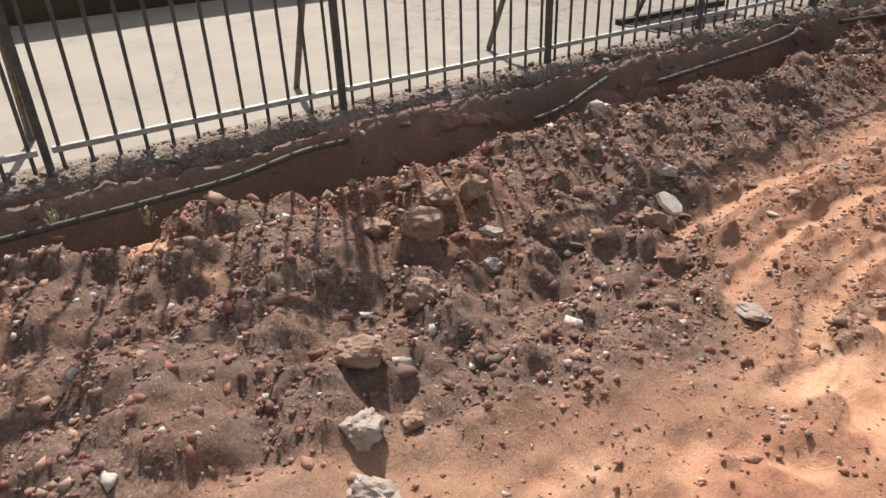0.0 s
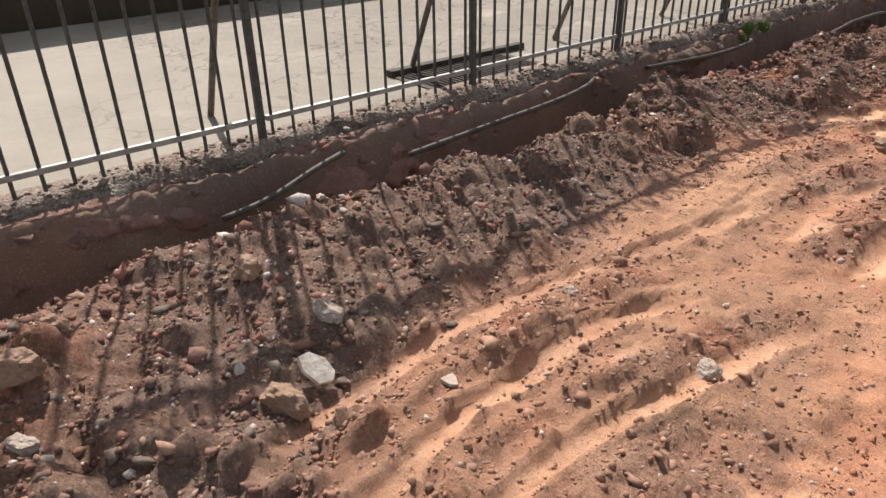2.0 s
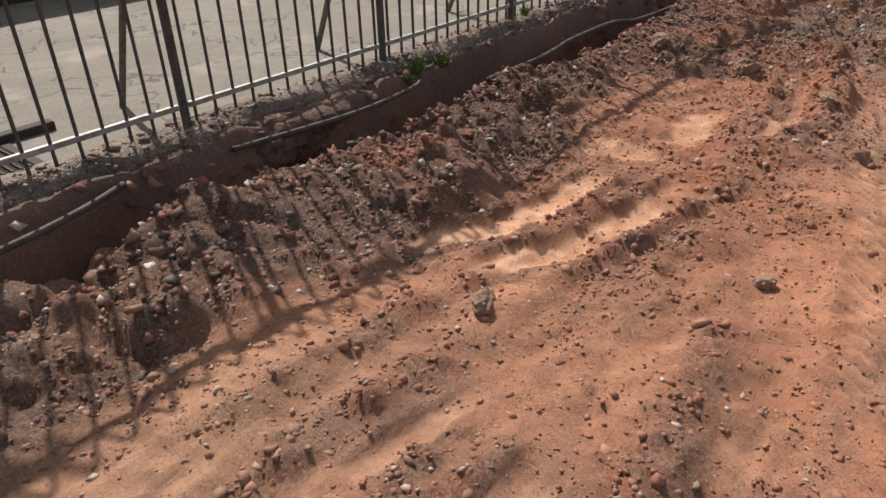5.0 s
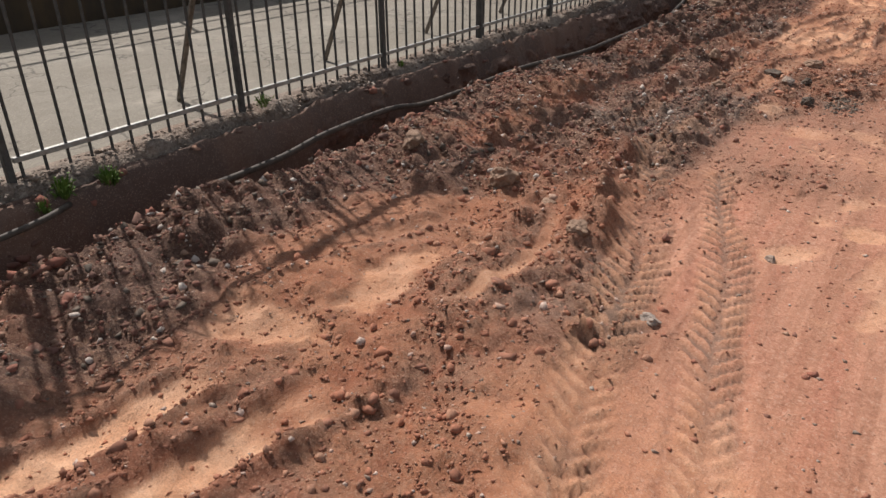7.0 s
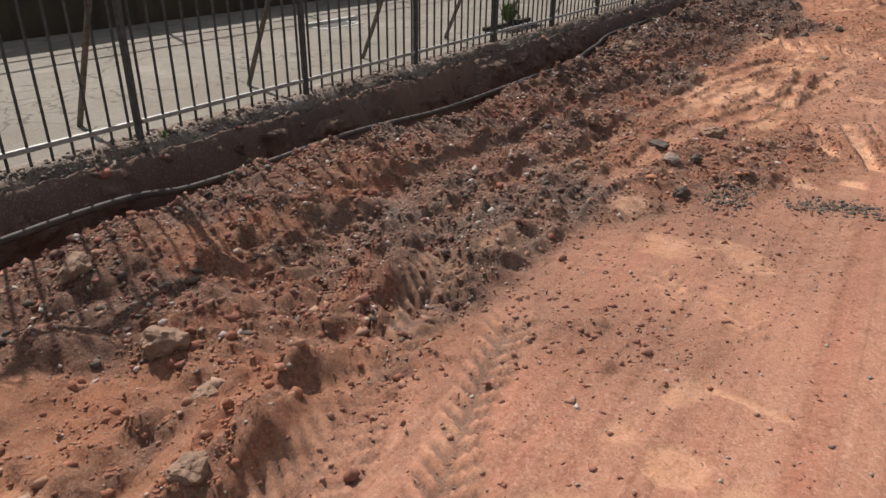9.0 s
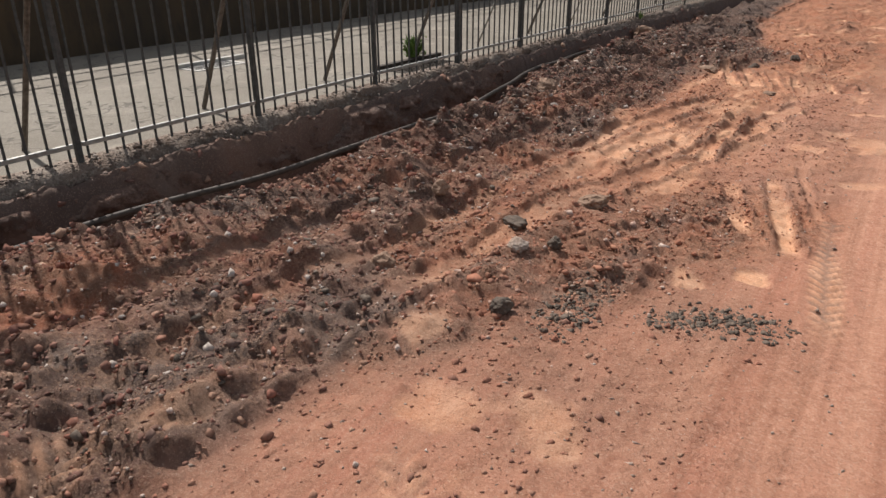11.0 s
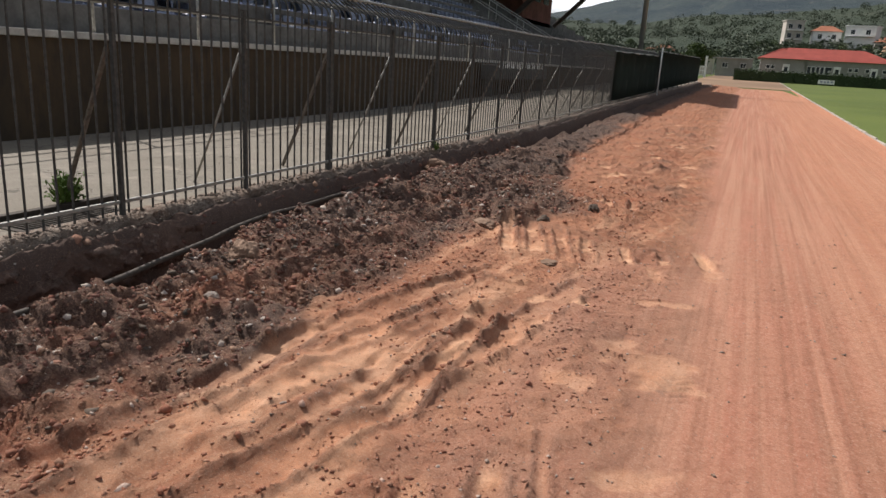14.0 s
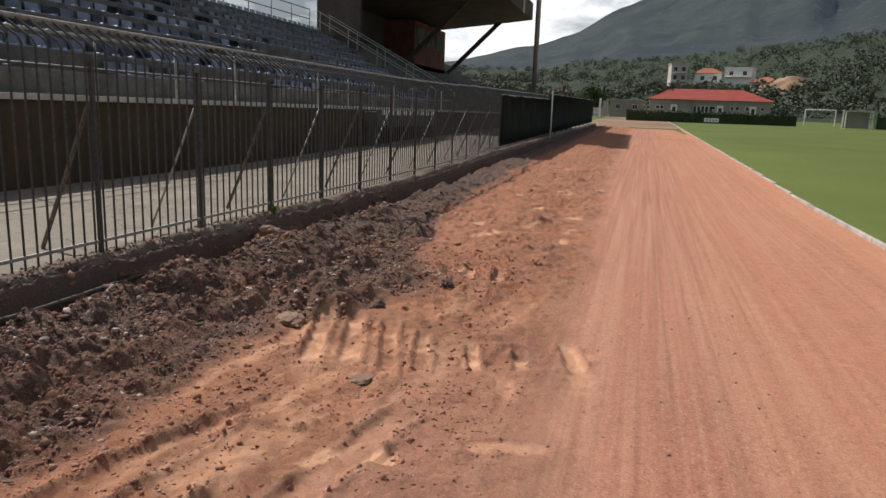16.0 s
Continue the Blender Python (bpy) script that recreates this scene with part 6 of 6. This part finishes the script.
ROUND = "large rounded brown stone lying in the dug soil"
GREY = "pale grey broken stone lying on the soil"
CLOD = "big hard clod of brown soil"
for x, y, r, mat, lab, sq in (
    (-0.9, -1.9, 0.085, M_BROWNSTONE, ROUND, (1.15, 0.75, 0.6)), (-1.03, -2.14, 0.075, M_STONE, GREY, (1, 0.85, 0.7)), (-0.88, -2.17, 0.05, M_BROWNSTONE, ROUND, (1, 0.8, 0.7)),
    (-1.1, -2.33, 0.09, M_STONE, GREY, (1.1, 0.7, 0.5)), (0.66, -1.71, 0.085, M_BROWNSTONE, "angular brown stone beside a broken tile", (1, 0.85, 0.85)),
    (0.97, -1.47, 0.07, M_STONE, GREY, (1.2, 0.7, 0.6)), (-0.33, -1.38, 0.1, M_BROWNSTONE, CLOD, (1, 0.9, 0.7)), (-0.15, -1.2, 0.08, M_BROWNSTONE, CLOD, (1, 0.9, 0.7)),
    (0.05, -1.2, 0.085, M_BROWNSTONE, CLOD, (1, 0.8, 0.8)), (-0.44, -1.14, 0.085, M_BROWNSTONE, CLOD, (1, 0.8, 0.7)), (-0.57, -1.72, 0.075, M_BROWNSTONE, CLOD, (1, 0.9, 0.9)),
    (0.4, -2.4, 0.06, M_STONE, GREY, (1.3, 0.8, 0.4)), (1.8, -2.48, 0.06, M_STONE, GREY, (1, 0.75, 0.6)), (-0.16, -1.6, 0.05, M_STONE, GREY, (1, 0.8, 0.6)),
    (-0.02, -1.42, 0.06, M_STONE, GREY, (1, 0.8, 0.6)), (0.85, -1.07, 0.075, M_BROWNSTONE, CLOD, (1, 0.9, 0.8)), (0.2, -1.0, 0.06, M_BROWNSTONE, CLOD, (1, 0.9, 0.8)),
    (3.55, -0.30, 0.13, M_BROWNSTONE, "cracked block of footing leaning over the trench", (0.9, 0.7, 1.1)), (3.78, -0.3, 0.14, M_BROWNSTONE, "cracked block of footing leaning over the trench", (1.1, 0.7, 1.0)),
    (7.83, -1.15, 0.1, M_BROWNSTONE, CLOD, (1, 0.8, 0.65)), (7.75, -1.84, 0.1, M_BROWNSTONE, CLOD, (1, 0.85, 0.75)), (4.37, -2.02, 0.075, M_BROWNSTONE, ROUND, (1, 0.8, 0.6)),
    (7.36, -2.46, 0.07, M_BROWNSTONE, CLOD, (1, 0.85, 0.7)), (6.9, -2.99, 0.05, M_STONE, GREY, (1, 0.8, 0.6)), (6.75, -0.42, 0.15, M_BROWNSTONE, CLOD, (1.1, 0.8, 0.8)),
    (10.68, -2.24, 0.075, M_BROWNSTONE, CLOD, (1, 0.85, 0.75)), (11.6, -2.5, 0.08, M_DARKCLOD, CLOD, (1.2, 0.85, 0.6)), (11.27, -2.69, 0.075, M_STONE, GREY, (1, 0.8, 0.55)),
    (11.48, -2.81, 0.05, M_DARKCLOD, CLOD, (1, 0.85, 0.8)), (11.66, -1.95, 0.07, M_BROWNSTONE, CLOD, (1.1, 0.85, 0.7)), (11.5, -1.62, 0.06, M_BROWNSTONE, CLOD, (1.1, 0.85, 0.7)),
    (13.1, -0.95, 0.12, M_STONE, "flat grey stone at the trench edge", (1.2, 0.8, 0.45)), (12.2, -2.75, 0.1, M_BROWNSTONE, "broken red clod on the rolled earth", (1.2, 0.8, 0.5)),
    (17.46, -2.13, 0.15, M_BROWNSTONE, "flat brown stone lying on the rutted soil", (1.2, 0.8, 0.35)), (16.75, -2.98, 0.09, M_BROWNSTONE, CLOD, (1.2, 0.8, 0.4)), (18.2, -2.55, 0.07, M_DARKCLOD, CLOD, (1, 0.9, 0.8)),
    (19.1, -2.9, 0.08, M_DARKCLOD, CLOD, (1, 0.9, 0.8)), (15.2, -1.0, 0.16, M_BROWNSTONE, CLOD, (1.2, 0.8, 0.7)), (14.2, -1.55, 0.06, M_STONE, GREY, (1, 0.8, 0.6)), (10.6, -2.95, 0.06, M_DARKCLOD, CLOD, (1, 0.9, 0.7)),
    (2.75, -3.03, 0.07, M_STONE, GREY, (1.1, 0.8, 0.6)), (5.21, -2.78, 0.05, M_BROWNSTONE, CLOD, (1, 0.9, 0.8)), (1.78, -1.9, 0.035, M_STONE, GREY, (1, 0.8, 0.6)), (7.66, -2.16, 0.06, M_BROWNSTONE, CLOD, (1.2, 0.8, 0.5)), (7.76, -3.27, 0.035, M_STONE, GREY, (1, 0.8, 0.6)),
    (19.2, -0.35, 0.2, M_BROWNSTONE, CLOD, (1.1, 0.8, 0.8)), (20.3, -0.4, 0.22, M_BROWNSTONE, CLOD, (1.1, 0.9, 0.7)), (17.4, -0.5, 0.15, M_BROWNSTONE, CLOD, (1.3, 0.8, 0.6)),
):
    stone_thing(x, y, r, int(1000 * abs(x) + 77 * abs(y)) % 997, mat, lab, sq)
tile = bmesh.new()
ring = [(-0.075, -0.06), (0.0, -0.115), (0.055, -0.09), (0.085, 0.0), (0.05, 0.095), (-0.015, 0.125), (-0.07, 0.055)]
lo_, hi_ = [tile.verts.new((a, b, 0)) for a, b in ring], [tile.verts.new((a * 0.96, b * 0.96, 0.022)) for a, b in ring]
tile.faces.new(list(reversed(lo_)))
tile.faces.new(hi_)
for k in range(len(ring)):
    tile.faces.new((lo_[k], lo_[(k + 1) % 7], hi_[(k + 1) % 7], hi_[k]))
t1 = part("broken_tile", tile, M_TILE, at=pose(0.80, -1.655, height(0.8, -1.655) + 0.045, 38, -18, 20) @ Matrix.Diagonal((0.54, 0.6, 1.0, 1)))
tagged(t1, label="pale broken tile piece leaning on a brown stone", category="rubble")
t2 = new("broken_tile", t1.data.copy())
t2.data.materials[0] = M_STONE
t2.matrix_basis = pose(1.11, -1.96, height(1.11, -1.96) + 0.012, 12, 8, 70) @ Matrix.Diagonal((0.75, 0.25, 0.4, 1))
tagged(t2, label="thin flat tile shard lying in a rut", category="rubble")


def splinter(seed):
    """The smallest crumb: a lopsided eight-sided chip."""
    rnd = random.Random(seed)
    bm = bmesh.new()
    tips = [Vector(p) * rnd.uniform(0.6, 1.15) + Vector((rnd.gauss(0, 0.2), rnd.gauss(0, 0.2), 0)) for p in ((1, 0, 0), (0, 0.9, 0), (-1, 0, 0), (0, -0.9, 0))]
    ring = [bm.verts.new(p + Vector((0, 0, 0.45 + rnd.uniform(-0.25, 0.25)))) for p in tips]
    top, low = bm.verts.new((rnd.uniform(-0.4, 0.4), rnd.uniform(-0.4, 0.4), rnd.uniform(0.9, 1.25))), bm.verts.new((0, 0, -0.2))
    for k in range(4):
        bm.faces.new((ring[k], ring[(k + 1) % 4], top))
        bm.faces.new((ring[(k + 1) % 4], ring[k], low))
    return bm


clump = 0.2 + 0.8 * smooth(-0.25, 0.3, fbm(GX + 70, GY + 7, 2.3, 4))
dark_rows = np.exp(-(((GX - 11.12 - 0.45 * (-3.8 - GY)) / (0.11 + 0.06 * fbm(GX, GY, 5.0, 3))) ** 2) - (((GY + 3.78) / 0.27) ** 4)) * smooth(-0.5, 0.1, fbm(GX + 2, GY, 4.0, 3)) + 0.8 * np.exp(-(((GX - 10.87) / 0.22) ** 2) - (((GY + 3.19) / 0.09) ** 2))
SOIL_LOOK = {"tone": tone, "grey": grey, "damp_shade": damp_shade, "flat": flat, "tan": tan, "sand": np.maximum(np.maximum(sand, pack), 0.6 * (1 - loose) * (1 - flat))}


def scatter(name, n, mat, label, xr, yr, rr, seed, weight, sub=1, ground=None):
    """Loose small stones or crumbs, each a little broken solid."""
    r0 = np.random.default_rng(seed)
    kinds = []
    for k in range(10):
        bm = rock(1.0, seed + k, sub, 1.5, (1, 0.8, 0.65)) if sub else splinter(seed + k)
        for v in bm.verts:
            v.co *= r0.uniform(0.6, 1.3) if sub == 1 else 1.0
        bm.verts.index_update()
        kinds.append((np.array([v.co[:] for v in bm.verts]), np.array([[v.index for v in f.verts] for f in bm.faces])))
        bm.free()
    x, y = r0.uniform(*xr, n * 8), r0.uniform(*yr, n * 8)
    i, j = np.searchsorted(XS, x), np.searchsorted(-YS, -y)
    keep = np.where(r0.random(n * 8) < weight(i, j))[0][:n]
    x, y, i, j, n = x[keep], y[keep], i[keep], j[keep], len(keep)
    r = np.clip(r0.lognormal(math.log(rr), 0.55, n), rr * 0.4, rr * (2.8 if rr < 0.015 else 2.0))
    z = H[i, j] if ground is None else ground(x, y)
    a, stretch, which = r0.uniform(0, 6.283, n), r0.uniform(0.7, 1.25, (n, 3)), r0.integers(10, size=n)
    cos, tris, off, owner = [], [], 0, []
    for k in range(10):
        m = np.where(which == k)[0]
        co, tri = kinds[k]
        p = co[None] * (r[m, None] * stretch[m])[:, None, :]
        c, s = np.cos(a[m])[:, None], np.sin(a[m])[:, None]
        p = np.stack([p[..., 0] * c - p[..., 1] * s + x[m, None], p[..., 0] * s + p[..., 1] * c + y[m, None], p[..., 2] * 0.9 + (z[m] - 0.33 * r[m])[:, None]], -1)
        cos.append(p.reshape(-1, 3))
        tris.append((tri[None] + (off + len(co) * np.arange(len(m)))[:, None, None]).reshape(-1, 3))
        owner.append(np.repeat(m, len(co)))
        off += len(co) * len(m)
    co, tri, owner = np.concatenate(cos).astype(np.float32), np.concatenate(tris).astype(np.int32), np.concatenate(owner)
    me = bpy.data.meshes.new(name)
    me.vertices.add(len(co))
    me.vertices.foreach_set("co", co.ravel())
    me.loops.add(tri.size)
    me.loops.foreach_set("vertex_index", tri.ravel())
    me.polygons.add(len(tri))
    me.polygons.foreach_set("loop_start", np.arange(0, tri.size, 3, dtype=np.int32))
    for key, v in SOIL_LOOK.items():
        me.attributes.new(key, "FLOAT", "POINT").data.foreach_set("value", v[i, j][owner].astype(np.float32))
    me.update()
    me.validate()
    me.materials.append(mat)
    return tagged(new(name, me), label=label, category="stones", kind="stuff")


scatter("dark_soil_clods", 2600, M_DARKCLOD, "dark brown clods on the heaps by the kerb", (-0.6, 26.0), (-2.6, -0.5), 0.018, 66, lambda i, j: damp_shade[i, j] * rough[i, j])
scatter("fine_crumbs", 76000, M_CRUMB, "fine loose crumbs of brown and red soil", (-2.4, 17.0), (-4.0, -0.4), 0.0052, 51, lambda i, j: np.minimum(1.0, 0.4 + rough[i, j]) * (0.35 + 0.65 * clump[i, j]) * (1 - 0.7 * pack[i, j]) * (1 - 0.75 * flat[i, j]), 0)
scatter("soil_crumbs", 36000, M_CRUMB, "loose crumbs and clods of brown soil", (-2.4, 21.0), (-3.6, -0.4), 0.0118, 52, lambda i, j: np.minimum(1.0, rough[i, j] ** 1.4 + 0.04) * (1 - 0.9 * pack[i, j]) * (1 - 0.9 * sand[i, j]))
scatter("soil_clods", 2200, M_CRUMB, "fist-sized clods of brown soil", (-2.4, 24.0), (-3.2, -0.45), 0.021, 61, lambda i, j: rough[i, j] ** 2.4 * (1 - 0.8 * sand[i, j]))
scatter("pebbles", 14000, M_PEBBLE, "small pale pebbles scattered on the ground", (-2.4, 20.0), (-5.6, -0.4), 0.0055, 71, lambda i, j: 0.3 + 0.7 * rough[i, j], 0)
scatter("dark_crumbs", 1500, M_DARKCLOD, "dark clods lying on the rolled earth", (10.4, 11.6), (-4.2, -2.9), 0.0095, 81, lambda i, j: dark_rows[i, j])
scatter("bank_clods", 2600, M_CRUMB, "clods of earth lodged on the dug bank below the kerb", (-2.6, 24.0), (-0.75, -0.15), 0.028, 91, lambda i, j: 0.5 + 0 * i)
scatter("kerb_rubble", 5200, M_RUBBLE, "broken grey concrete crumbs along the kerb edge", (-3.0, 22.0), (-0.12, 0.1), 0.0115, 95, lambda i, j: 0.8 + 0 * i, 0, lambda x, y: rise(x) + 0.004 - 1.1 * np.maximum(0.0, -0.035 - y))
